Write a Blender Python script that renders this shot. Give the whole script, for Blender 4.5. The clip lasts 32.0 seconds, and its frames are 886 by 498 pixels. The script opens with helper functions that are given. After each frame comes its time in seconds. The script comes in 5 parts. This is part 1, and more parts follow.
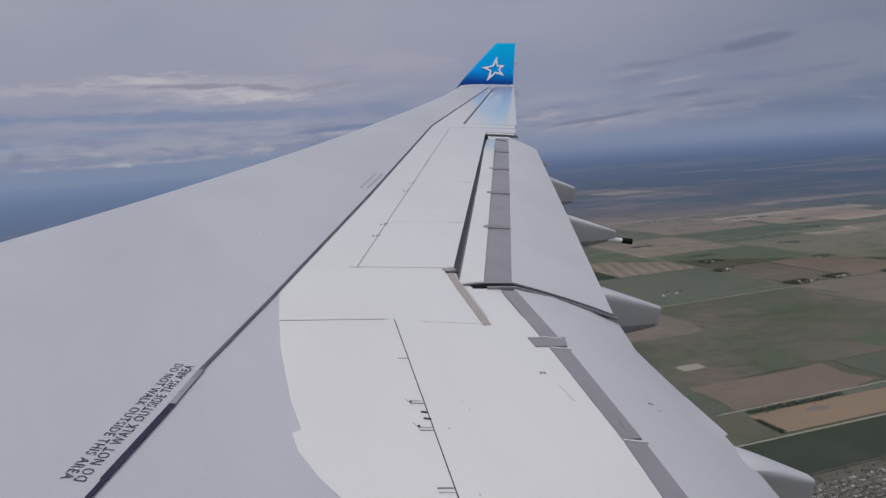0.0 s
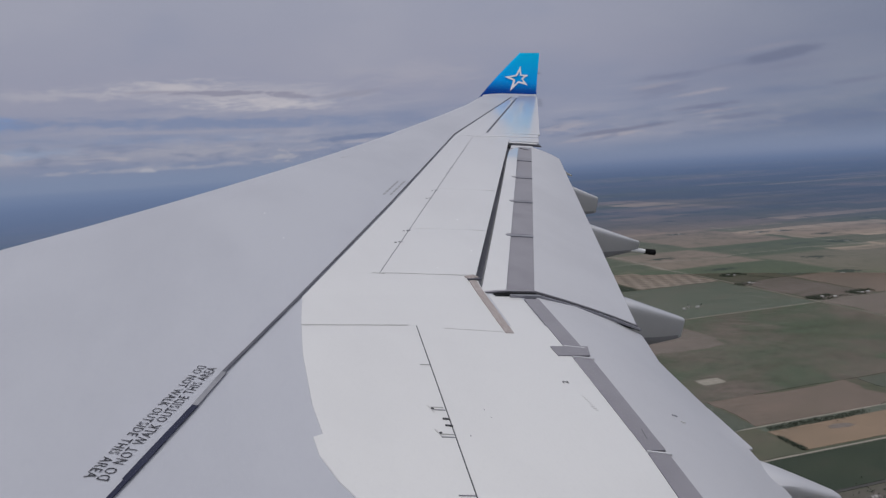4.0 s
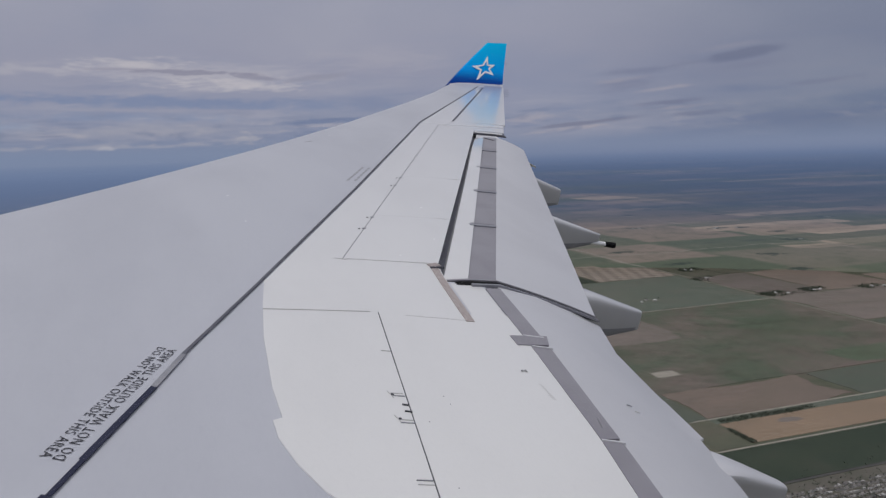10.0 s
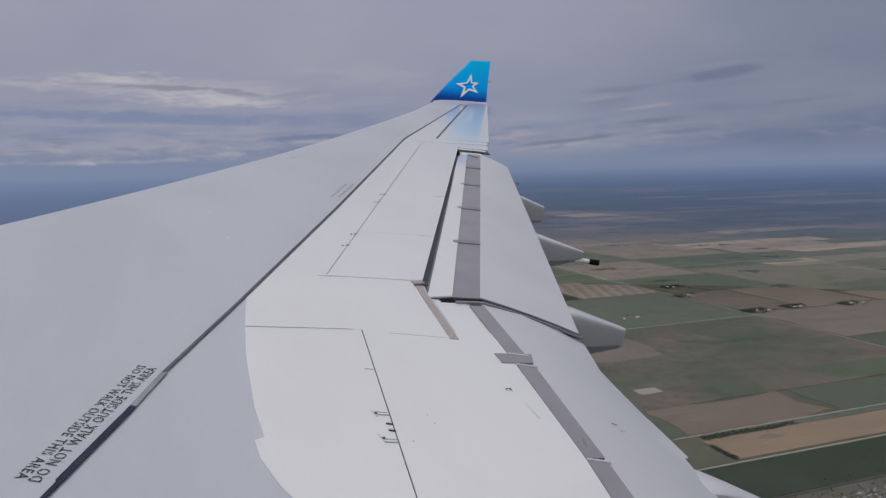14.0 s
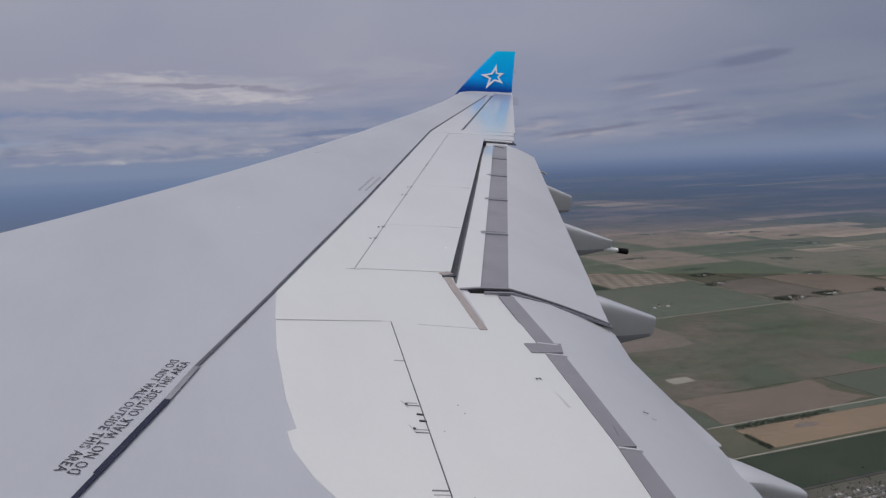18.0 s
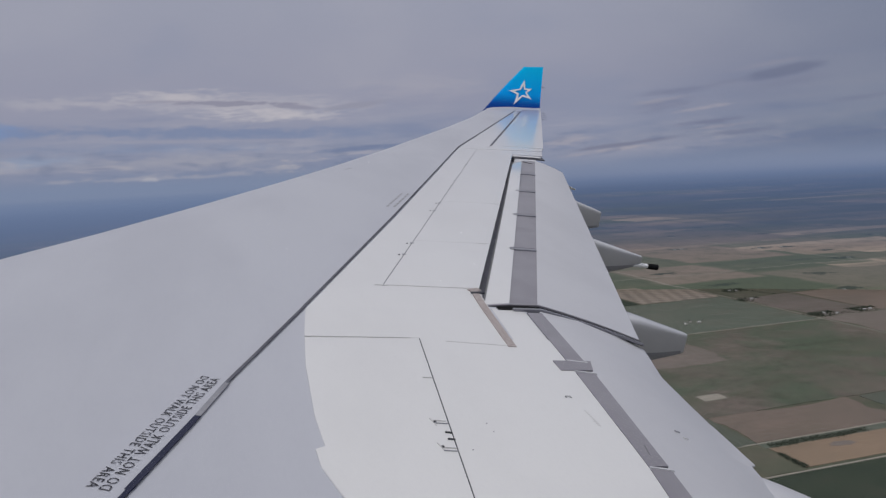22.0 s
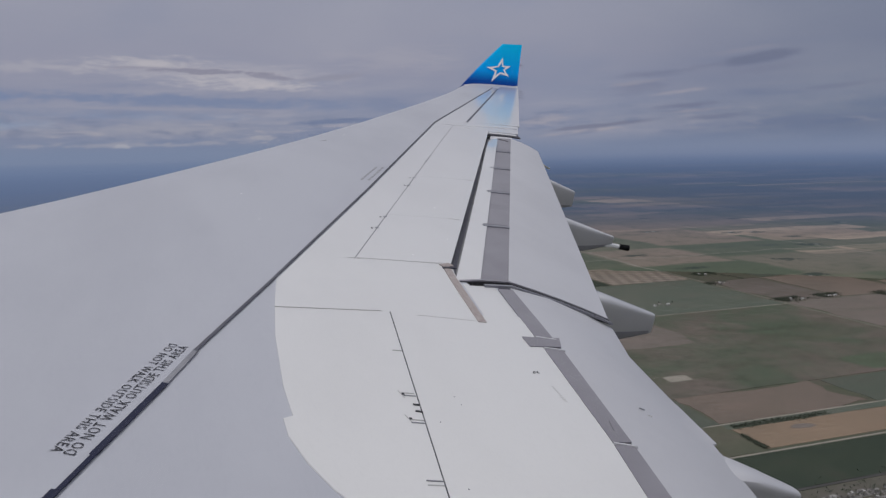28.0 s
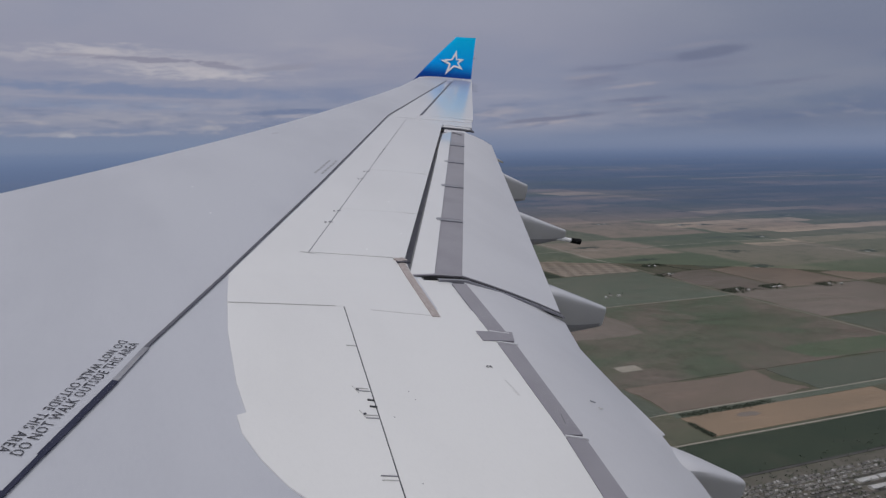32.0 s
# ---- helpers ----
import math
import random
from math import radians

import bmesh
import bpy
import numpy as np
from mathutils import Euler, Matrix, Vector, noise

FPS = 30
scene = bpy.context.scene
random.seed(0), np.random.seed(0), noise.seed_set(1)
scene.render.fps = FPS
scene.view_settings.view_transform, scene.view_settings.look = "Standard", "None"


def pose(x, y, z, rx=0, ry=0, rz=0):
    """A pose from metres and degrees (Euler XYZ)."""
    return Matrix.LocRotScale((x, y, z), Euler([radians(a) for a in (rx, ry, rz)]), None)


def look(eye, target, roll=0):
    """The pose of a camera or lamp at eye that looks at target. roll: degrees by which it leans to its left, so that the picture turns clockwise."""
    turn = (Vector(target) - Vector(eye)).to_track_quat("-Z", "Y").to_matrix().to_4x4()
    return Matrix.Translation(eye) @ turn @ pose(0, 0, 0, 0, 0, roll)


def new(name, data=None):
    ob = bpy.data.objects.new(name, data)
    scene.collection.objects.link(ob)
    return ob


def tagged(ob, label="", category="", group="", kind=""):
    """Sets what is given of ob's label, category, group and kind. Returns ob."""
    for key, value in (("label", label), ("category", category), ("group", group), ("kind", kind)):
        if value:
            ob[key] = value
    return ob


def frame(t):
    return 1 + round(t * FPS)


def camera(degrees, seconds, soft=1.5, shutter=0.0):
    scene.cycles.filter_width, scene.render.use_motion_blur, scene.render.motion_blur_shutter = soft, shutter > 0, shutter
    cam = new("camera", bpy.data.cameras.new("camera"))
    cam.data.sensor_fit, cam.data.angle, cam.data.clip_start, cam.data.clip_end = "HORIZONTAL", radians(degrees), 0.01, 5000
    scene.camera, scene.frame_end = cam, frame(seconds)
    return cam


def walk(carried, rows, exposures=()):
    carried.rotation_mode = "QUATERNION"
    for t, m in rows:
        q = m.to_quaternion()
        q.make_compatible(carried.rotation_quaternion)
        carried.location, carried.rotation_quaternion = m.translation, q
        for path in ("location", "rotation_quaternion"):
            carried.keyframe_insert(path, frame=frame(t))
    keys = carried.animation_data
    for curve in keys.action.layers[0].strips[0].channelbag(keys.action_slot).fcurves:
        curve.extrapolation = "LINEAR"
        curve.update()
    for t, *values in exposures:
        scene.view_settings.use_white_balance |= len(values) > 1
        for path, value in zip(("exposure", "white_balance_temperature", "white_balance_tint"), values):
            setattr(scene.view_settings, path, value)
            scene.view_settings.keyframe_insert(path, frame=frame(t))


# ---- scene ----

# ------------------------------------------------------------ camera
cam = camera(56.0, 32.0, soft=1.3)
PATH = [
    (0.0, pose(-0.0150, -0.0464, 0.0109, 83.459, 4.214, -107.779)),
    (0.5, pose(-0.0129, -0.0448, -0.0040, 84.087, 4.391, -107.292)),
    (1.0, pose(-0.0155, -0.0378, -0.0065, 84.322, 4.465, -107.065)),
    (1.5, pose(-0.0039, -0.0326, -0.0109, 84.478, 4.526, -106.847)),
    (2.0, pose(0.0063, -0.0276, -0.0151, 84.248, 4.496, -106.571)),
    (2.5, pose(0.0020, -0.0277, -0.0188, 83.903, 4.439, -106.412)),
    (3.0, pose(0.0090, -0.0223, -0.0098, 83.920, 3.950, -106.368)),
    (3.5, pose(0.0106, -0.0249, -0.0101, 84.173, 3.699, -106.306)),
    (5.5, pose(0.0065, -0.0104, 0.0023, 83.718, 2.456, -106.433)),
    (6.0, pose(0.0036, -0.0127, -0.0063, 83.796, 2.130, -106.338)),
    (6.5, pose(-0.0009, -0.0069, -0.0007, 83.552, 1.709, -106.307)),
    (7.0, pose(0.0011, -0.0064, -0.0077, 83.525, 1.267, -106.171)),
    (7.5, pose(0.0041, -0.0099, -0.0088, 83.631, 1.297, -105.899)),
    (8.0, pose(0.0059, -0.0087, -0.0091, 83.456, 1.517, -105.711)),
    (8.5, pose(0.0021, -0.0060, -0.0095, 83.487, 1.629, -105.508)),
    (9.0, pose(-0.0048, -0.0008, -0.0099, 83.564, 1.627, -105.864)),
    (9.5, pose(-0.0059, -0.0077, -0.0075, 83.459, 1.675, -106.897)),
    (10.0, pose(-0.0245, 0.0001, -0.0036, 83.249, 1.676, -108.767)),
    (10.5, pose(-0.0078, 0.0081, 0.0028, 83.722, 1.485, -109.712)),
    (11.0, pose(-0.0061, 0.0079, -0.0010, 84.168, 1.561, -110.375)),
    (11.5, pose(0.0005, -0.0005, -0.0054, 84.589, 1.778, -110.345)),
    (12.0, pose(-0.0004, 0.0033, -0.0037, 85.005, 1.795, -110.145)),
    (12.5, pose(-0.0029, 0.0005, -0.0017, 85.224, 1.686, -110.117)),
    (13.0, pose(-0.0000, -0.0000, 0.0000, 85.015, 1.625, -109.930)),
    (13.5, pose(-0.0027, -0.0019, 0.0023, 85.003, 1.636, -109.907)),
    (14.0, pose(0.0039, -0.0024, -0.0009, 84.358, 1.406, -109.886)),
    (14.5, pose(-0.0031, -0.0102, -0.0030, 83.743, 1.283, -109.795)),
    (16.5, pose(-0.0144, -0.0011, 0.0078, 84.419, 2.240, -110.011)),
    (17.0, pose(-0.0124, -0.0005, 0.0075, 84.267, 2.273, -109.764)),
    (17.5, pose(0.0025, -0.0021, -0.0028, 84.057, 2.244, -108.765)),
    (18.0, pose(-0.0005, -0.0032, -0.0113, 83.895, 2.589, -108.075)),
    (18.5, pose(0.0056, -0.0036, -0.0089, 84.238, 3.095, -108.190)),
    (19.0, pose(0.0010, -0.0017, -0.0140, 84.302, 3.125, -108.300)),
    (19.5, pose(0.0017, -0.0017, -0.0161, 84.753, 3.215, -108.049)),
    (20.0, pose(0.0074, -0.0023, -0.0091, 84.767, 3.195, -107.564)),
    (20.5, pose(-0.0000, -0.0039, -0.0088, 84.517, 3.110, -107.207)),
    (21.0, pose(-0.0033, -0.0055, -0.0104, 84.521, 2.988, -106.989)),
    (21.5, pose(0.0052, -0.0098, -0.0023, 85.080, 3.009, -106.720)),
    (22.0, pose(0.0057, -0.0045, 0.0000, 85.033, 2.835, -106.146)),
    (22.5, pose(-0.0014, -0.0092, -0.0093, 84.682, 2.678, -105.991)),
    (23.0, pose(0.0030, -0.0061, -0.0069, 84.268, 2.351, -105.909)),
    (23.5, pose(0.0049, -0.0031, 0.0010, 84.390, 2.500, -105.771)),
    (24.0, pose(0.0053, -0.0027, 0.0024, 84.329, 2.290, -105.293)),
    (24.5, pose(0.0119, 0.0003, -0.0076, 84.356, 2.047, -104.965)),
    (25.0, pose(-0.0007, -0.0002, -0.0122, 84.463, 2.360, -105.185)),
    (25.5, pose(-0.0034, -0.0047, -0.0119, 84.440, 2.069, -107.127)),
    (27.5, pose(-0.0171, -0.0144, -0.0147, 84.038, 1.510, -109.279)),
    (28.0, pose(-0.0031, -0.0080, -0.0158, 83.352, 1.110, -107.807)),
    (28.5, pose(-0.0058, -0.0040, -0.0076, 82.857, 1.015, -106.844)),
    (29.0, pose(-0.0246, -0.0054, -0.0084, 80.811, 0.465, -106.064)),
    (29.5, pose(-0.0183, 0.0033, -0.0111, 78.926, -0.141, -104.979)),
    (30.0, pose(0.0037, 0.0114, -0.0264, 78.926, -0.390, -103.324)),
    (30.5, pose(-0.0132, -0.0047, -0.0185, 78.512, -0.212, -102.499)),
    (31.0, pose(-0.0244, -0.0065, -0.0075, 77.583, 0.644, -103.052)),
    (31.5, pose(-0.0226, 0.0047, -0.0014, 79.131, 0.901, -107.200)),
    (32.0, pose(-0.0237, 0.0023, 0.0103, 82.757, 0.701, -110.967)),
]
walk(cam, PATH, [(0.0, 0.03), (9.0, 0.0), (13.0, 0.02), (19.0, 0.0), (23.0, 0.0), (28.0, -0.06), (29.0, -0.06), (30.0, -0.07), (31.5, -0.10), (32.0, -0.06)])

# The origin is the eye; the wing is laid out in its own axes (span, forward, up) and turned into the banked attitude.
EYE = Vector((2.6, -9.0311, 2.578))
TURN = Matrix(((0.99256, -0.01056, -0.12132), (0.0, 0.99623, -0.08673), (0.12178, 0.08609, 0.98882)))
WING_POSE = TURN.to_4x4() @ Matrix.Translation(-EYE)
ALTITUDE = 700.0


# ------------------------------------------------------------ node helpers
class Tree:
    """Short hand for building node trees."""

    def __init__(self, tree):
        self.t = tree
        tree.nodes.clear()

    def n(self, kind, **inputs):
        node = self.t.nodes.new(kind)
        for key, value in inputs.items():
            self.put(node, key, value)
        return node

    def put(self, node, key, value):
        sock = node.inputs[int(key[1:])] if key[0] == "i" and key[1:].isdigit() else node.inputs[key.replace("_", " ")]
        if isinstance(value, bpy.types.NodeSocket):
            self.t.links.new(value, sock)
        else:
            sock.default_value = value

    def m(self, op, a, b=0.0, c=0.0):
        node = self.t.nodes.new("ShaderNodeMath")
        node.operation = op
        for k, v in enumerate((a, b, c)):
            self.put(node, "i%d" % k, v)
        return node.outputs[0]

    def v(self, op, a, b=(0, 0, 0)):
        node = self.t.nodes.new("ShaderNodeVectorMath")
        node.operation = op
        self.put(node, "i0", a)
        if op == "SCALE":
            self.put(node, "i3", b)
        else:
            self.put(node, "i1", b)
        return node.outputs[0]

    def xyz(self, vec):
        s = self.n("ShaderNodeSeparateXYZ", i0=vec)
        return s.outputs[0], s.outputs[1], s.outputs[2]

    def vec(self, x, y, z):
        return self.n("ShaderNodeCombineXYZ", i0=x, i1=y, i2=z).outputs[0]

    def noise(self, vec, scale, detail=4.0, rough=0.55, distort=0.0):
        node = self.n("ShaderNodeTexNoise", Vector=vec, Scale=scale, Detail=detail, Roughness=rough, Distortion=distort)
        return node.outputs["Fac"]

    def ramp(self, fac, *stops):
        node = self.n("ShaderNodeValToRGB", Fac=fac)
        el = node.color_ramp.elements
        while len(el) < len(stops):
            el.new(0.5)
        for e, (p, c) in zip(el, stops):
            e.position = p
            e.color = (*c, 1) if len(c) == 3 else c
        return node.outputs[0]

    def mix(self, fac, a, b, mode="MIX"):
        node = self.t.nodes.new("ShaderNodeMix")
        node.data_type, node.blend_type, node.clamp_factor = "RGBA", mode, True
        for k, v in ((0, fac), (6, a), (7, b)):
            if isinstance(v, tuple) and len(v) == 3:
                v = (*v, 1)
            self.put(node, "i%d" % k, v)
        return node.outputs[2]

    def smooth(self, x, lo, hi):
        node = self.t.nodes.new("ShaderNodeMapRange")
        node.interpolation_type = "SMOOTHSTEP"
        for k, v in enumerate((x, lo, hi, 0.0, 1.0)):
            self.put(node, "i%d" % k, v)
        return node.outputs[0]


# ------------------------------------------------------------ sky, sun
SUN_EL, SUN_AZ = radians(60), radians(125)
world = bpy.data.worlds.new("sky")
scene.world = world
world.use_nodes = True
w = Tree(world.node_tree)
way = w.n("ShaderNodeTexCoord").outputs["Generated"]
dx, dy, dz = w.xyz(way)
az = w.m("MULTIPLY", w.m("ARCTAN2", dy, dx), 57.29578)
el = w.m("MULTIPLY", w.m("ARCSINE", dz), 57.29578)
plane = w.vec(w.m("MULTIPLY", az, 0.05), w.m("MULTIPLY", el, 0.26), 0.0)
warp = w.m("SUBTRACT", w.noise(plane, 2.2, 5.0), 0.5)
warp2 = w.m("SUBTRACT", w.noise(w.v("ADD", w.v("MULTIPLY", plane, (1.0, 0.8, 1.0)), (7.3, 2.1, 0)), 9.0, 6.0, 0.65), 0.5)
el_w = w.m("ADD", el, w.m("ADD", w.m("MULTIPLY", warp, 0.9), w.m("MULTIPLY", warp2, 0.75)))
clear = w.n("ShaderNodeTexSky")
clear.sky_type, clear.sun_disc, clear.sun_elevation, clear.sun_rotation = "NISHITA", False, SUN_EL, radians(90) - SUN_AZ
clear.altitude, clear.air_density, clear.dust_density = 1700, 1.0, 1.5
blue = w.v("SCALE", clear.outputs[0], 0.1)


def wisp(a, e, wa, we, tilt, rag, soft):
    """A torn streak of cloud centred at azimuth a and height e, in degrees; it rises by tilt towards growing azimuth."""
    u = w.m("SUBTRACT", az, a)
    v = w.m("SUBTRACT", w.m("SUBTRACT", el, e), w.m("MULTIPLY", u, tilt))
    q = w.m("SQRT", w.m("ADD", w.m("POWER", w.m("DIVIDE", u, wa), 2.0), w.m("POWER", w.m("DIVIDE", v, we), 2.0)))
    return w.smooth(w.m("ADD", w.m("SUBTRACT", 1.0, q), w.m("MULTIPLY", torn, rag)), 0.0, soft)


# layered cloud deck: the broad grey sheet, then darker and lighter layers in it
deck = w.ramp(w.m("DIVIDE", w.m("ADD", el_w, 2.0), 20.0),
              (0.0, (0.11, 0.15, 0.255)), (0.10, (0.19, 0.232, 0.345)), (0.15, (0.225, 0.255, 0.358)), (0.185, (0.265, 0.285, 0.375)), (0.25, (0.262, 0.285, 0.385)),
              (0.36, (0.287, 0.297, 0.388)), (0.50, (0.308, 0.318, 0.403)), (0.72, (0.312, 0.328, 0.413)), (1.0, (0.352, 0.36, 0.43)))
sheet = w.noise(w.vec(w.m("MULTIPLY", az, 0.05), w.m("MULTIPLY", el, 0.11), 3.0), 1.3, 4.0, 0.5)
deck = w.mix(w.m("MULTIPLY", w.smooth(sheet, 0.50, 0.72), 0.45), deck, (0.36, 0.365, 0.437))
deck = w.mix(w.m("MULTIPLY", w.smooth(sheet, 0.50, 0.30), 0.45), deck, (0.238, 0.27, 0.377))
streak = w.noise(w.vec(w.m("MULTIPLY", az, 0.04), w.m("MULTIPLY", el, 0.36), 3.0), 2.4, 6.0, 0.58)
low = w.smooth(el, 7.5, 3.0)
deck = w.mix(w.m("MULTIPLY", w.m("MULTIPLY", w.smooth(streak, 0.50, 0.70), low), 0.35), deck, (0.39, 0.38, 0.44))
deck = w.mix(w.m("MULTIPLY", w.m("MULTIPLY", w.smooth(streak, 0.50, 0.32), low), 0.5), deck, (0.18, 0.22, 0.345))
# the cover is thicker aft
deck = w.mix(w.m("MULTIPLY", w.smooth(az, -22.0, -46.0), 1.0), deck, w.v("MULTIPLY", deck, (0.66, 0.72, 0.78)))
torn = w.m("ADD", w.m("MULTIPLY", w.m("SUBTRACT", w.noise(w.vec(w.m("MULTIPLY", az, 0.11), w.m("MULTIPLY", el, 0.55), 1.7), 4.0, 6.0, 0.62, 0.4), 0.5), 2.2),
              w.m("MULTIPLY", w.m("SUBTRACT", w.noise(w.vec(w.m("MULTIPLY", az, 0.12), w.m("MULTIPLY", el, 0.5), 5.1), 13.0, 5.0, 0.66), 0.5), 1.7))
for a, e, wa, we, tilt, rag, soft, amount, colour in (
        # bright bank ahead of the wing with dark scraps in it
        (-3.0, 5.25, 12.0, 1.3, 0.05, 0.6, 1.2, 0.8, (0.44, 0.425, 0.475)), (-15.0, 6.2, 8.0, 1.2, 0.0, 0.8, 1.1, 0.4, (0.385, 0.375, 0.435)),
        (9.0, 5.6, 6.0, 0.55, 0.0, 0.8, 0.9, 0.55, (0.41, 0.40, 0.455)), (1.2, 5.95, 4.4, 0.5, 0.02, 0.8, 1.1, 0.75, (0.475, 0.455, 0.495)),
        (-4.8, 4.68, 5.2, 0.55, 0.05, 0.8, 1.1, 0.85, (0.485, 0.465, 0.505)), (-2.0, 5.48, 4.1, 0.22, 0.02, 1.3, 0.6, 0.9, (0.255, 0.255, 0.33)),
        (2.4, 5.68, 1.6, 0.12, 0.0, 0.9, 0.5, 0.7, (0.30, 0.295, 0.365)), (-6.4, 5.12, 1.9, 0.20, 0.11, 0.9, 0.55, 0.85, (0.26, 0.26, 0.335)),
        (-10.4, 5.08, 2.6, 0.24, -0.09, 0.8, 0.55, 0.75, (0.275, 0.28, 0.355)),
        # blue bands under it
        (-1.0, 3.55, 15.0, 0.62, 0.03, 0.8, 0.8, 0.85, (0.19, 0.237, 0.368)), (2.0, 2.65, 11.0, 0.36, 0.03, 1.0, 0.9, 0.55, (0.215, 0.268, 0.40)),
        (12.0, 3.9, 4.5, 0.6, 0.0, 0.7, 0.9, 0.6, (0.165, 0.23, 0.39)), (0.0, 3.1, 9.0, 0.14, 0.02, 1.1, 0.7, 0.4, (0.345, 0.34, 0.405)),
        (-10.5, 2.18, 4.4, 0.22, -0.03, 0.8, 0.55, 0.85, (0.165, 0.205, 0.325)), (-11.5, 1.92, 4.5, 0.17, -0.02, 1.0, 0.6, 0.55, (0.385, 0.375, 0.43)),
        (10.0, 2.1, 3.8, 0.55, 0.0, 0.8, 0.9, 0.6, (0.25, 0.315, 0.45)), (2.0, 1.75, 9.0, 0.6, 0.0, 1.1, 1.1, 0.5, (0.35, 0.35, 0.41)),
        (6.2, 1.55, 0.9, 0.06, 0.0, 0.8, 0.5, 0.6, (0.20, 0.22, 0.32)), (1.0, 0.8, 10.0, 0.18, 0.0, 1.3, 0.7, 0.6, (0.40, 0.385, 0.425)),
        (3.0, 0.73, 0.7, 0.13, 0.0, 1.2, 0.7, 0.7, (0.54, 0.51, 0.525)), (-5.6, 1.1, 1.8, 0.24, 0.0, 1.2, 0.9, 0.5, (0.46, 0.435, 0.455)),
        (-29.0, 1.1, 11.0, 1.1, -0.05, 0.3, 1.2, 0.85, (0.285, 0.300, 0.385)),
        (13.8, 3.75, 4.2, 0.8, -0.1, 0.5, 0.6, 0.75, (0.195, 0.275, 0.465)),
        # aft: the lens-shaped cloud and the grey streaks below it
        (-37.4, 6.05, 3.4, 0.25, -0.1, 0.5, 1.0, 0.3, (0.30, 0.295, 0.36)), (-38.4, 5.55, 3.0, 0.44, -0.11, 0.28, 0.55, 0.72, (0.15, 0.17, 0.255)),
        (-39.0, 4.85, 3.8, 0.34, -0.09, 0.7, 1.1, 0.35, (0.185, 0.20, 0.285)), (-34.6, 5.1, 2.4, 0.2, -0.1, 0.6, 1.0, 0.4, (0.185, 0.20, 0.285)),
        (-31.6, 4.8, 2.7, 0.34, -0.06, 0.7, 0.9, 0.55, (0.175, 0.19, 0.28)), (-31.0, 3.9, 3.4, 0.5, -0.03, 1.1, 0.9, 0.5, (0.19, 0.205, 0.295)),
        (-33.6, 3.62, 2.4, 0.2, -0.1, 0.8, 0.9, 0.6, (0.35, 0.335, 0.39)), (-30.2, 4.25, 2.2, 0.2, -0.1, 0.8, 0.9, 0.45, (0.33, 0.32, 0.375)),
        (-34.3, 2.74, 3.1, 0.22, -0.06, 0.7, 0.8, 0.65, (0.165, 0.18, 0.27)), (-34.6, 2.38, 2.8, 0.17, -0.06, 0.8, 0.9, 0.5, (0.31, 0.30, 0.36)),
        (-36.0, 1.96, 2.7, 0.22, -0.06, 0.7, 0.8, 0.6, (0.165, 0.185, 0.275)), (-43.0, 3.6, 3.0, 0.2, -0.08, 1.0, 0.8, 0.5, (0.17, 0.19, 0.28)),
        (-24.5, 2.0, 2.6, 0.42, -0.05, 1.0, 0.9, 0.6, (0.36, 0.345, 0.40)), (-27.3, 1.2, 4.4, 0.2, -0.085, 0.7, 0.8, 0.7, (0.36, 0.34, 0.39)),
        (-28.3, 1.56, 5.0, 0.19, -0.085, 0.6, 0.7, 0.7, (0.175, 0.185, 0.265)), (-45.0, 2.5, 8.0, 0.9, -0.05, 0.8, 1.1, 0.5, (0.15, 0.19, 0.285))):
    deck = w.mix(w.m("MULTIPLY", wisp(a, e, wa, we, tilt, rag, soft), amount), deck, colour)
puff = w.noise(w.vec(w.m("MULTIPLY", az, 0.16), w.m("MULTIPLY", el, 0.75), 8.0), 3.0, 7.0, 0.62)
band = w.m("MULTIPLY", w.smooth(el, 0.5, 1.2), w.smooth(el, 3.6, 1.8))
deck = w.mix(w.m("MULTIPLY", w.m("MULTIPLY", w.smooth(puff, 0.52, 0.70), band), w.m("ADD", 0.22, w.m("MULTIPLY", w.smooth(az, -22.0, -8.0), 0.28))), deck, (0.40, 0.385, 0.43))
deck = w.mix(w.m("MULTIPLY", w.m("MULTIPLY", w.smooth(puff, 0.47, 0.36), band), 0.45), deck, (0.155, 0.19, 0.295))
deck = w.mix(w.smooth(el, 1.5, -0.2), deck, w.mix(w.smooth(az, -20.0, 2.0), (0.198, 0.240, 0.352), (0.196, 0.246, 0.365)))
# overhead the deck is thinner and brighter, with a little blue in it
over = w.smooth(el, 12.0, 50.0)
deck = w.mix(over, deck, w.v("ADD", (0.53, 0.53, 0.56), w.v("SCALE", blue, 0.15)))
back = w.n("ShaderNodeBackground", Color=deck, Strength=1.0)
w.t.links.new(back.outputs[0], w.n("ShaderNodeOutputWorld").inputs[0])

sun = new("sun", bpy.data.lights.new("sun", "SUN"))
sun.data.energy, sun.data.angle, sun.data.color = 0.98, radians(25), (1.0, 0.98, 0.94)
sun.matrix_world = look((0, 0, 0), (-math.cos(SUN_EL) * math.cos(SUN_AZ), -math.cos(SUN_EL) * math.sin(SUN_AZ), -math.sin(SUN_EL)))

# ------------------------------------------------------------ materials


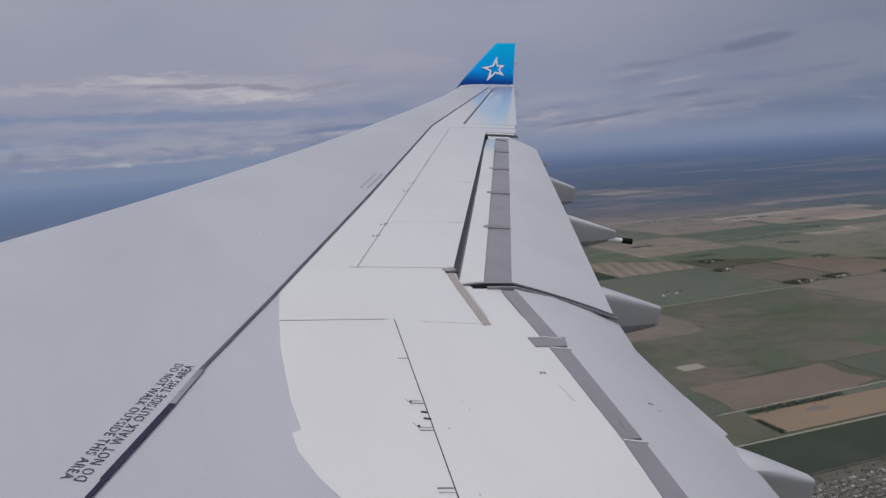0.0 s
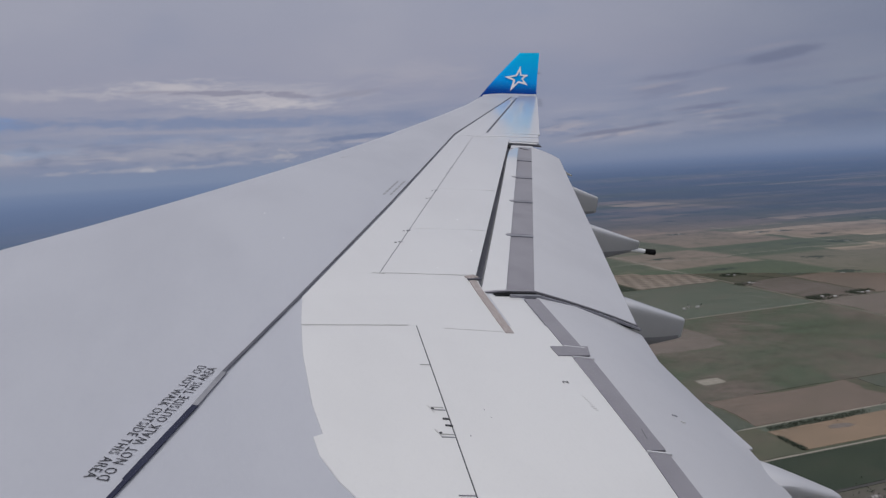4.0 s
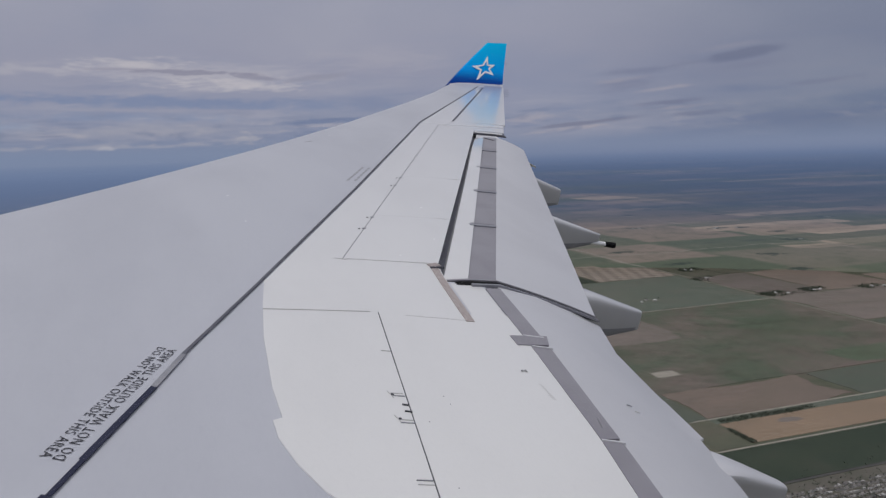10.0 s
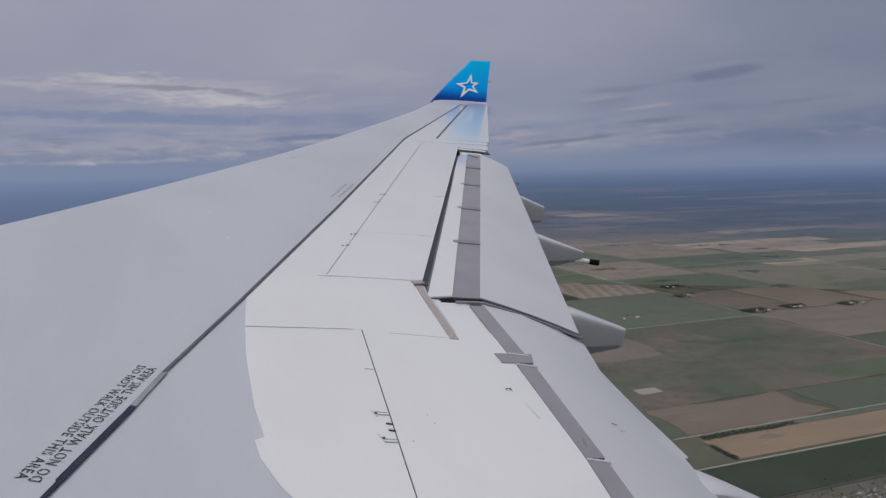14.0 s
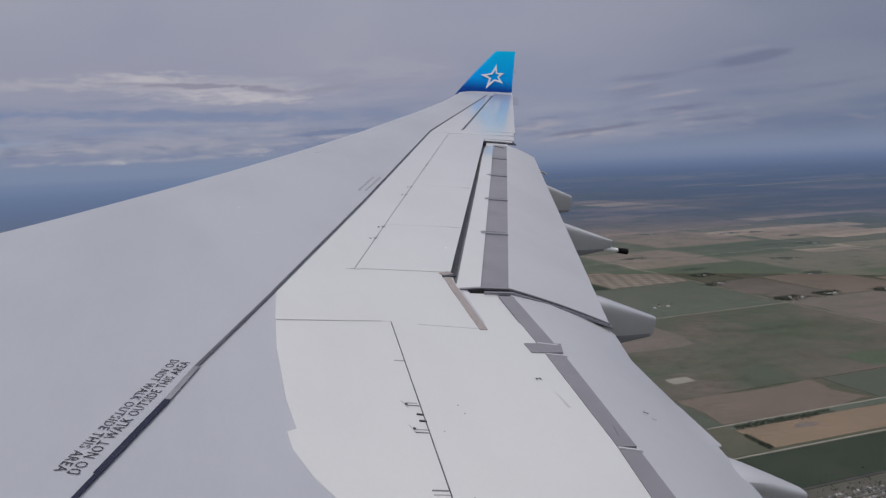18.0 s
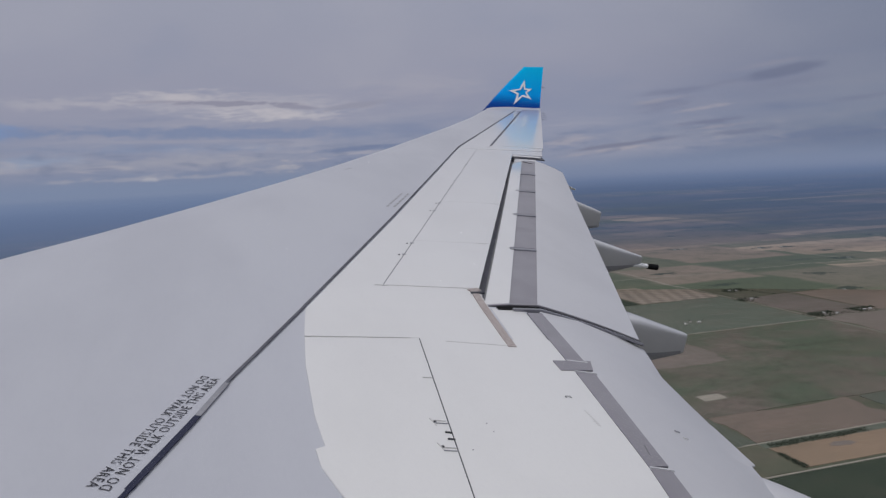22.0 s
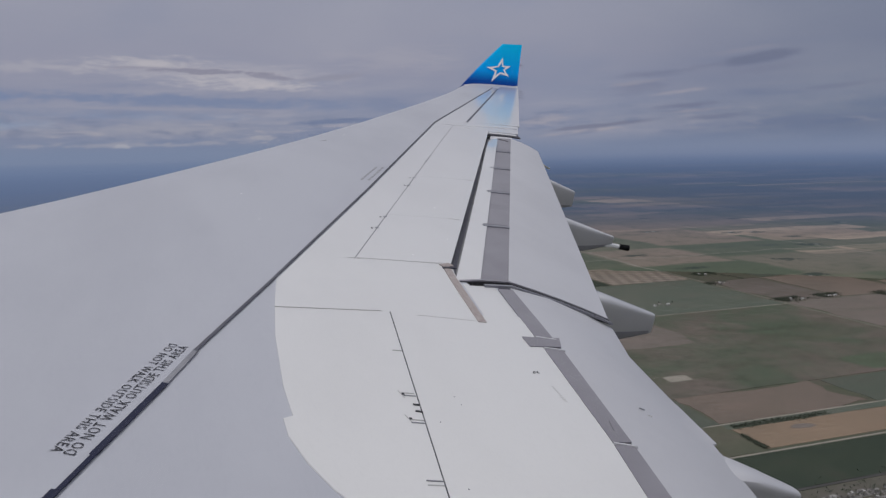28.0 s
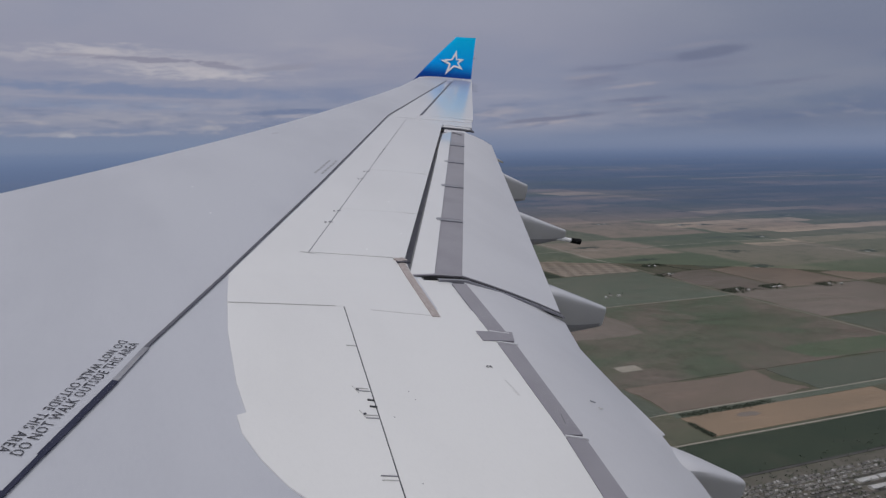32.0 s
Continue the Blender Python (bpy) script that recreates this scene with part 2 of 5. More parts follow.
def paint(name, base, second, rough=0.35, metal=0.0, scale=1.2, fine=40.0, bump=0.0, amount=1.0, stretch=(1, 1, 1), coat=0.0, spec=0.5):
    """A surface with large soft variation and fine grain, in metres."""
    mat = bpy.data.materials.new(name)
    mat.use_nodes = True
    t = Tree(mat.node_tree)
    p = t.v("MULTIPLY", t.n("ShaderNodeTexCoord").outputs["Object"], stretch)
    big = t.noise(p, scale, 4.0, 0.6)
    small = t.noise(p, fine, 3.0, 0.6)
    f = t.m("ADD", t.m("MULTIPLY", t.smooth(big, 0.35, 0.72), 0.75 * amount), t.m("MULTIPLY", t.smooth(small, 0.45, 0.75), 0.25 * amount))
    b = t.n("ShaderNodeBsdfPrincipled", Base_Color=t.mix(f, base, second), Metallic=metal,
            Roughness=t.m("ADD", rough - 0.06, t.m("MULTIPLY", big, 0.12)))
    b.inputs["Coat Weight"].default_value, b.inputs["Coat Roughness"].default_value = coat, 0.12
    b.inputs["Specular IOR Level"].default_value = spec
    if bump:
        k = t.n("ShaderNodeBump", Strength=bump, Distance=0.02, Height=small)
        t.put(b, "Normal", k.outputs[0])
    t.t.links.new(b.outputs[0], t.n("ShaderNodeOutputMaterial").inputs[0])
    return mat


GREY_PAINT = paint("grey_wing_paint", (0.512, 0.520, 0.572), (0.455, 0.463, 0.517), 0.42, scale=0.45, fine=22, stretch=(0.6, 1.6, 1))
WHITE_PAINT = paint("white_wing_paint", (0.772, 0.763, 0.762), (0.715, 0.706, 0.708), 0.32, scale=0.6, fine=30, stretch=(0.7, 1.4, 1), coat=0.9)
FLAP_PAINT = paint("flap_paint", (0.635, 0.63, 0.66), (0.58, 0.575, 0.605), 0.40, scale=0.7, fine=30)
BAND_GREY = paint("grey_flap_band", (0.305, 0.292, 0.324), (0.255, 0.243, 0.272), 0.42, metal=0.15, scale=2.0, fine=60)
BRACKET_GREY = paint("bracket_grey", (0.29, 0.29, 0.325), (0.25, 0.25, 0.28), 0.4, metal=0.2, scale=2.0, fine=60)
DARK_SEAL = paint("dark_seal", (0.045, 0.045, 0.06), (0.075, 0.075, 0.095), 0.6, scale=3.0, fine=80)
LINE_NAVY = paint("navy_line", (0.022, 0.025, 0.055), (0.04, 0.043, 0.075), 0.6, scale=5.0, fine=90, spec=0.2)
LINE_GREY = paint("worn_line_and_slot_shade", (0.062, 0.062, 0.088), (0.12, 0.12, 0.145), 0.5, scale=4.0, fine=70)
LINE_PALE = paint("pale_worn_line", (0.24, 0.24, 0.27), (0.33, 0.33, 0.36), 0.5, scale=6.0, fine=70)
STENCIL = paint("black_stencil", (0.022, 0.022, 0.03), (0.07, 0.07, 0.085), 0.6, scale=12.0, fine=140)
STENCIL_FAINT = paint("faint_stencil", (0.33, 0.33, 0.36), (0.40, 0.40, 0.43), 0.55, scale=12.0, fine=140)
BRACKET_LINE = paint("bracket_line", (0.205, 0.20, 0.228), (0.25, 0.245, 0.275), 0.5, scale=8.0, fine=90)
SCUFF = paint("grey_scuff", (0.15, 0.145, 0.16), (0.21, 0.205, 0.22), 0.6, scale=8.0, fine=90)
TAN_SEAL = paint("tan_seal", (0.33, 0.27, 0.255), (0.50, 0.455, 0.445), 0.6, scale=34.0, fine=70, stretch=(0.8, 2, 1), amount=1.2)
SEAM = paint("pale_seam", (0.55, 0.54, 0.545), (0.66, 0.65, 0.65), 0.5, scale=6.0, fine=50)
FAIRING_PAINT = paint("fairing_paint", (0.615, 0.61, 0.632), (0.55, 0.55, 0.575), 0.36, scale=1.5, fine=30, coat=0.6)
LOW_BAND_GREY = paint("fairing_low_band_grey", (0.30, 0.30, 0.33), (0.38, 0.38, 0.41), 0.45, scale=3.0, fine=30)
BLACK = paint("black_plastic", (0.012, 0.012, 0.013), (0.022, 0.022, 0.024), 0.9, scale=20, fine=200, spec=0.05)
STAR_WHITE = paint("white_star_paint", (0.94, 0.94, 0.94), (0.91, 0.91, 0.92), 0.35, scale=3, fine=40)
CABIN_GREY = paint("cabin_panel", (0.72, 0.71, 0.70), (0.64, 0.635, 0.63), 0.6, scale=15, fine=300, bump=0.1)
HULL = paint("white_hull", (0.75, 0.75, 0.76), (0.70, 0.70, 0.72), 0.35, scale=0.8, fine=20)


def winglet_blue():
    """Livery blue that fades from sky blue at the top to navy at the root."""
    mat = bpy.data.materials.new("winglet_blue")
    mat.use_nodes = True
    t = Tree(mat.node_tree)
    p = t.n("ShaderNodeTexCoord").outputs["Object"]
    x, y, z = t.xyz(p)
    h = t.m("ADD", z, t.m("MULTIPLY", t.m("SUBTRACT", t.noise(p, 3.0), 0.5), 0.08))
    c = t.ramp(t.m("DIVIDE", t.m("SUBTRACT", h, 2.30), 1.6), (0.0, (0.004, 0.03, 0.19)), (0.15, (0.003, 0.07, 0.36)),
               (0.36, (0.0, 0.37, 0.92)), (1.0, (0.0, 0.60, 1.0)))
    b = t.n("ShaderNodeBsdfPrincipled", Base_Color=c, Roughness=0.35)
    b.inputs["Specular IOR Level"].default_value = 0.08
    t.t.links.new(b.outputs[0], t.n("ShaderNodeOutputMaterial").inputs[0])
    return mat


BLUE = winglet_blue()


def land(name, a, b, c, rows=0.0, along=0, row_gain=0.25, patch=0.004, fine=0.05, wild=0.65, check=0.0):
    """Ground cover: three colours mixed by wide patches, finer mottling and, if asked for, drilled rows."""
    mat = bpy.data.materials.new(name)
    mat.use_nodes = True
    t = Tree(mat.node_tree)
    p = t.n("ShaderNodeTexCoord").outputs["Object"]
    rnd = t.n("ShaderNodeObjectInfo").outputs["Random"]
    q = t.v("ADD", p, t.vec(t.m("MULTIPLY", rnd, 5000.0), t.m("MULTIPLY", rnd, 3100.0), 0.0))
    big = t.noise(q, patch, 5.0, 0.62, 0.6)
    mid = t.noise(t.v("MULTIPLY", q, (1.0, 0.35, 1.0)), patch * 3.3, 4.0, 0.6)
    small = t.noise(q, fine, 4.0, 0.65)
    col = t.mix(t.smooth(big, 0.36, 0.66), a, b)
    col = t.mix(t.m("MULTIPLY", t.smooth(mid, 0.5, 0.72), 0.7), col, c)
    col = t.mix(t.m("MULTIPLY", t.smooth(small, 0.4, 0.7), 0.35), col, t.v("SCALE", col, 0.62))
    lush = t.noise(t.v("MULTIPLY", p, (1.0, 0.55, 1.0)), 0.0032, 6.0, 0.66, 0.8)
    col = t.mix(t.m("MULTIPLY", t.smooth(lush, 0.52, 0.68), wild), col, (0.086, 0.096, 0.067))
    damp = t.noise(t.v("ADD", p, (4000.0, 0.0, 0.0)), 0.0055, 5.0, 0.68, 1.0)
    col = t.mix(t.m("MULTIPLY", t.smooth(damp, 0.60, 0.74), 0.85 * wild), col, (0.05, 0.062, 0.05))
    if rows:
        s = t.xyz(q)[along]
        wave = t.m("SINE", t.m("MULTIPLY", t.m("ADD", s, t.m("MULTIPLY", big, 30.0)), 6.2832 / rows))
        col = t.mix(t.m("MULTIPLY", t.m("MULTIPLY_ADD", wave, 0.5, 0.5), row_gain), col, t.v("SCALE", col, 1.5))
    if check:
        u, v_, _ = t.xyz(p)
        du = t.m("SINE", t.m("MULTIPLY", t.m("ADD", u, t.m("MULTIPLY", v_, 0.5)), 6.2832 / check))
        dv = t.m("SINE", t.m("MULTIPLY", t.m("SUBTRACT", v_, t.m("MULTIPLY", u, 0.5)), 6.2832 / check))
        col = t.mix(t.smooth(t.m("MULTIPLY", du, dv), -0.5, 0.5), t.v("SCALE", col, 0.84), t.v("SCALE", col, 1.24))
    earth = t.noise(t.v("ADD", t.v("MULTIPLY", p, (1.0, 0.6, 1.0)), (0.0, 7000.0, 0.0)), 0.0065, 7.0, 0.7, 0.6)
    col = t.mix(t.m("MULTIPLY", t.smooth(earth, 0.50, 0.64), 0.75 * wild), col, (0.15, 0.122, 0.105))
    clump = t.noise(t.v("ADD", p, (0.0, 2500.0, 0.0)), 0.017, 7.0, 0.72, 0.5)
    col = t.mix(t.m("MULTIPLY", t.smooth(clump, 0.52, 0.66), 0.7 * wild), col, t.v("SCALE", col, 0.55))
    col = t.mix(t.m("MULTIPLY", t.smooth(clump, 0.46, 0.33), 0.6 * wild), col, t.v("SCALE", col, 1.5))
    col = t.v("SCALE", col, t.m("ADD", 0.88, t.m("MULTIPLY", rnd, 0.28)))
    b_ = t.n("ShaderNodeBsdfPrincipled", Base_Color=col, Roughness=0.95)
    b_.inputs["Specular IOR Level"].default_value = 0.1
    t.t.links.new(b_.outputs[0], t.n("ShaderNodeOutputMaterial").inputs[0])
    return mat


PASTURE = land("pasture", (0.10, 0.107, 0.076), (0.122, 0.116, 0.088), (0.085, 0.098, 0.068))
GREEN = land("green_crop", (0.117, 0.134, 0.108), (0.134, 0.143, 0.117), (0.107, 0.125, 0.100), rows=22, along=1, row_gain=0.10, wild=0.28)
DARK_GREEN = land("dark_green_crop", (0.046, 0.06, 0.045), (0.054, 0.067, 0.049), (0.042, 0.054, 0.042), rows=18, along=0, row_gain=0.08, wild=0.15)
OLIVE = land("olive_grass", (0.102, 0.105, 0.077), (0.120, 0.114, 0.087), (0.090, 0.098, 0.072), rows=35, along=1, row_gain=0.08, wild=0.45)
BROWN = land("brown_soil", (0.192, 0.163, 0.146), (0.165, 0.146, 0.126), (0.205, 0.170, 0.150), rows=16, along=0, row_gain=0.10, wild=0.35)
TAN = land("tan_stubble", (0.25, 0.185, 0.133), (0.225, 0.17, 0.125), (0.275, 0.20, 0.146), rows=26, along=0, row_gain=0.12, wild=0.12)
RANGE = land("mixed_rangeland", (0.108, 0.134, 0.095), (0.19, 0.158, 0.138), (0.15, 0.146, 0.108), patch=0.0024, fine=0.03, wild=0.6)
MAUVE = land("mauve_grassland", (0.165, 0.136, 0.122), (0.14, 0.13, 0.105), (0.18, 0.146, 0.13), patch=0.004, fine=0.03, wild=0.5)
DARK_RANGE = land("lush_pasture", (0.092, 0.118, 0.08), (0.11, 0.125, 0.09), (0.082, 0.104, 0.074), fine=0.03, wild=0.4)
STRIPED = land("striped_stubble", (0.265, 0.222, 0.185), (0.24, 0.205, 0.175), (0.28, 0.233, 0.195), wild=0.15, check=105.0)
FALLOW = land("brown_fallow", (0.235, 0.188, 0.157), (0.21, 0.172, 0.146), (0.25, 0.197, 0.165), rows=30, along=0, row_gain=0.10, wild=0.2)
YARDS = land("town_yards", (0.135, 0.128, 0.105), (0.175, 0.16, 0.142), (0.09, 0.10, 0.07), patch=0.02, fine=0.12, wild=0.3)
GRAVEL = land("gravel_road", (0.36, 0.33, 0.28), (0.30, 0.28, 0.24), (0.40, 0.37, 0.32), patch=0.02, fine=0.3, wild=0.1)
ASPHALT = land("asphalt", (0.09, 0.088, 0.085), (0.075, 0.073, 0.072), (0.11, 0.105, 0.10), patch=0.02, fine=0.3, wild=0.05)
LEAF = paint("tree_leaves", (0.050, 0.064, 0.043), (0.08, 0.094, 0.064), 0.8, scale=0.2, fine=1.5)
BARK = paint("bark", (0.10, 0.08, 0.06), (0.07, 0.055, 0.045), 0.9, scale=1, fine=6)
SIDING = paint("pale_siding", (0.55, 0.53, 0.50), (0.45, 0.43, 0.41), 0.7, scale=0.3, fine=3)
ROOF_WHITE = paint("white_metal_roof", (0.50, 0.49, 0.48), (0.40, 0.39, 0.385), 0.5, scale=0.2, fine=3)


def roof_mat():
    """Shingle roofs whose grey or brown changes from house to house."""
    mat = bpy.data.materials.new("shingle_roof")
    mat.use_nodes = True
    t = Tree(mat.node_tree)
    p = t.n("ShaderNodeTexCoord").outputs["Object"]
    rnd = t.m("FRACT", t.m("ADD", t.n("ShaderNodeObjectInfo").outputs["Random"], t.n("ShaderNodeNewGeometry").outputs["Random Per Island"]))
    c = t.ramp(rnd, (0.0, (0.10, 0.095, 0.095)), (0.3, (0.17, 0.155, 0.145)), (0.5, (0.21, 0.195, 0.185)), (0.8, (0.30, 0.285, 0.275)), (1.0, (0.50, 0.485, 0.47)))
    c = t.mix(t.m("MULTIPLY", t.noise(p, 1.5, 3.0), 0.5), c, t.v("SCALE", c, 0.7))
    b = t.n("ShaderNodeBsdfPrincipled", Base_Color=c, Roughness=0.85)
    t.t.links.new(b.outputs[0], t.n("ShaderNodeOutputMaterial").inputs[0])
    return mat


ROOF = roof_mat()


def far_land():
    """The plain beyond the ground sheet: glowing sections of farmland, with cloud shadow and, towards the horizon, blue
    haze painted in.
    """
    mat = bpy.data.materials.new("hazy_distance")
    mat.use_nodes = True
    t = Tree(mat.node_tree)
    p = t.n("ShaderNodeTexCoord").outputs["Object"]
    x, y, z = t.xyz(p)
    k = t.m("DIVIDE", -ALTITUDE, t.m("MINIMUM", z, -6.0))
    fx, fy = t.m("MULTIPLY", x, k), t.m("MULTIPLY", y, k)
    flat = t.vec(fx, fy, 0.0)
    dist = t.m("MULTIPLY", k, 4.85)
    wob = t.v("SUBTRACT", t.vec(t.noise(flat, 0.0016, 5.0, 0.65), t.noise(t.v("ADD", flat, (0.0, 9000.0, 0.0)), 0.0016, 5.0, 0.65), 0.0), (0.5, 0.5, 0.0))
    bent = t.v("ADD", flat, t.v("SCALE", wob, 260.0))
    bx, by, _ = t.xyz(bent)

    def plots(lx, ly, seed):
        row = t.m("FLOOR", t.m("DIVIDE", bx, lx))
        shift = t.m("MULTIPLY", t.m("FRACT", t.m("MULTIPLY", t.m("SINE", t.m("MULTIPLY_ADD", row, 12.9, seed)), 437.5)), ly)
        col = t.m("FLOOR", t.m("DIVIDE", t.m("ADD", by, shift), ly))
        return t.n("ShaderNodeTexWhiteNoise", Vector=t.vec(row, col, seed)).outputs[0]

    region = t.noise(t.v("MULTIPLY", flat, (1.0, 0.6, 1.0)), 0.00026, 4.0, 0.6, 0.5)
    pick = t.m("ADD", t.m("MULTIPLY", plots(620.0, 900.0, 3.0), 0.75), t.m("MULTIPLY", t.m("SUBTRACT", region, 0.36), 0.9))
    c = t.ramp(pick, (0.0, (0.066, 0.082, 0.06)), (0.22, (0.082, 0.096, 0.072)), (0.40, (0.112, 0.113, 0.088)), (0.56, (0.155, 0.132, 0.115)),
               (0.66, (0.095, 0.104, 0.08)), (0.76, (0.19, 0.153, 0.132)), (0.90, (0.27, 0.205, 0.165)), (1.0, (0.165, 0.138, 0.122)))
    half = plots(310.0, 1500.0, 8.0)
    c = t.mix(t.m("MULTIPLY", t.smooth(half, 0.66, 0.70), 0.65), c, (0.075, 0.088, 0.066))
    c = t.mix(t.m("MULTIPLY", t.smooth(half, 0.18, 0.15), 0.75), c, (0.33, 0.26, 0.215))

    def plot(x0, x1, y0, y1, colour, amount):
        inside = t.m("MULTIPLY", t.m("MULTIPLY", t.smooth(bx, x0 - 40, x0 + 40), t.smooth(bx, x1 + 40, x1 - 40)), t.m("MULTIPLY", t.smooth(by, y0 - 40, y0 + 40), t.smooth(by, y1 + 40, y1 - 40)))
        return t.mix(t.m("MULTIPLY", inside, amount), c, colour)

    for x0, x1, y0, y1, colour, amount in ((5150, 6300, -4150, -3300, (0.19, 0.15, 0.133), 0.75), (4300, 5080, -3250, -2600, (0.18, 0.145, 0.129), 0.75), (5080, 5700, -5300, -4230, (0.225, 0.178, 0.147), 0.75),
                                           (4500, 5080, -4300, -3300, (0.074, 0.088, 0.068), 0.8), (3700, 4700, -5600, -4350, (0.105, 0.108, 0.085), 0.7), (3600, 4450, -4320, -3300, (0.135, 0.122, 0.105), 0.7),
                                           (6350, 7600, -5200, -3000, (0.155, 0.128, 0.12), 0.7), (4400, 5200, -2580, -1900, (0.076, 0.088, 0.068), 0.7), (8200, 9600, -7600, -4600, (0.205, 0.165, 0.145), 0.6), (7700, 12500, -9500, -6000, (0.058, 0.07, 0.075), 0.6)):
        c = plot(x0, x1, y0, y1, colour, amount)
    fade = t.smooth(dist, 14.0, 5.0)
    for along, start in ((t.m("MULTIPLY_ADD", bx, 0.04, by), 2447.0), (bx, -3012.0)):
        off = t.m("MULTIPLY", t.m("FRACT", t.m("DIVIDE", t.m("ADD", along, start), 1620.0)), 1620.0)
        c = t.mix(t.m("MULTIPLY", t.m("MULTIPLY", t.smooth(off, 22.0, 10.0), fade), 0.55), c, (0.26, 0.24, 0.22))
    rough = t.noise(bent, 0.0042, 8.0, 0.72)
    c = t.mix(t.m("MULTIPLY", t.smooth(rough, 0.50, 0.64), 0.45), c, (0.06, 0.072, 0.056))
    c = t.mix(t.m("MULTIPLY", t.smooth(rough, 0.45, 0.32), 0.3), c, (0.19, 0.16, 0.138))
    grit = t.noise(t.v("MULTIPLY", bent, (0.7, 1.0, 1.0)), 0.016, 6.0, 0.7)
    near = t.smooth(dist, 15.0, 5.0)
    c = t.mix(t.m("MULTIPLY", t.m("MULTIPLY", t.smooth(grit, 0.50, 0.61), near), 0.3), c, (0.055, 0.066, 0.05))
    belt = t.noise(t.v("ADD", t.v("MULTIPLY", flat, (1.0, 0.4, 1.0)), (5000.0, 0.0, 0.0)), 0.0016, 6.0, 0.7)
    c = t.mix(t.m("MULTIPLY", t.smooth(belt, 0.58, 0.66), 0.55), c, (0.048, 0.06, 0.056))
    spot = t.n("ShaderNodeTexVoronoi", Vector=t.v("MULTIPLY", bent, (0.0015, 0.0009, 1.0)), Scale=1.0, Randomness=1.0)
    spot.voronoi_dimensions = "2D"
    yard = t.m("ADD", spot.outputs["Distance"], t.m("MULTIPLY", t.m("SUBTRACT", t.noise(flat, 0.022, 5.0, 0.7), 0.5), 0.42))
    c = t.mix(t.m("MULTIPLY", t.smooth(yard, 0.09, 0.05), 0.85), c, (0.036, 0.046, 0.040))
    roofs = t.n("ShaderNodeTexVoronoi", Vector=t.v("MULTIPLY", flat, (0.016, 0.03, 1.0)), Scale=1.0, Randomness=1.0)
    roofs.voronoi_dimensions = "2D"
    pale = t.m("MULTIPLY", t.smooth(t.xyz(roofs.outputs["Color"])[1], 0.80, 0.82), t.smooth(roofs.outputs["Distance"], 0.42, 0.30))
    c = t.mix(t.m("MULTIPLY", t.m("MULTIPLY", pale, t.smooth(spot.outputs["Distance"], 0.07, 0.05)), 0.8), c, (0.40, 0.40, 0.40))
    # cloud shadow mixed in as a darker blue, then haze that grows with distance
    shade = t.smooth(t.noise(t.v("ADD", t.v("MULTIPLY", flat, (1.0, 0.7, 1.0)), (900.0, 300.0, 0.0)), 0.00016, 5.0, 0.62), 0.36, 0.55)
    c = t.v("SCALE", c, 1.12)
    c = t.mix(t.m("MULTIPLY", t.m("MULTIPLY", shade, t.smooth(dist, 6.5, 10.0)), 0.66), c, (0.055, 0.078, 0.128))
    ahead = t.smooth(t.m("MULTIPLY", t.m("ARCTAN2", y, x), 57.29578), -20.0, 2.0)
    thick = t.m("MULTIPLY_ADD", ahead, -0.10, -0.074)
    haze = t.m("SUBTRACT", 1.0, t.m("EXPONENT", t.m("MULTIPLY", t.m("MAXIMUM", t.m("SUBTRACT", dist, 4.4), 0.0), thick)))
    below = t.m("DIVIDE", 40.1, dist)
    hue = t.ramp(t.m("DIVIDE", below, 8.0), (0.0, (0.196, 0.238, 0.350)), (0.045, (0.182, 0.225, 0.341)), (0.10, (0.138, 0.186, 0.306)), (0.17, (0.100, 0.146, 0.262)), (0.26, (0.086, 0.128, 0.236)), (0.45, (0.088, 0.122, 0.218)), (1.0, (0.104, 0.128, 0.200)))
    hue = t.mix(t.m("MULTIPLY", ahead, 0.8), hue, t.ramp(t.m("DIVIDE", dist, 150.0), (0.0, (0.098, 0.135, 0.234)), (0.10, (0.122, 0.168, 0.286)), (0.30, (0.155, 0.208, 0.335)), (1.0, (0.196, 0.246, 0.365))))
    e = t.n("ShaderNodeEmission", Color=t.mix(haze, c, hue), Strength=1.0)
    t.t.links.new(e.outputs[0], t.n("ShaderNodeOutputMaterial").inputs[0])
    return mat


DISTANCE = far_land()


# ------------------------------------------------------------ mesh helpers
def part(name, bm, material, parent=None, label="", smooth=False):
    """Links a bmesh as one mesh object, under a thing or a part where one is given."""
    bmesh.ops.recalc_face_normals(bm, faces=bm.faces[:])
    me = bpy.data.meshes.new(name)
    bm.to_mesh(me)
    bm.free()
    me.materials.append(material)
    if smooth:
        for poly in me.polygons:
            poly.use_smooth = True
        me.set_sharp_from_angle(angle=radians(38))
    ob = new(name, me)
    if parent:
        ob.parent = parent
    if label:
        ob["label"] = label
    return ob


def shared(name, me, parent, m=None):
    ob = new(name, me)
    ob.parent = parent
    if m is not None:
        ob.matrix_basis = m
    return ob


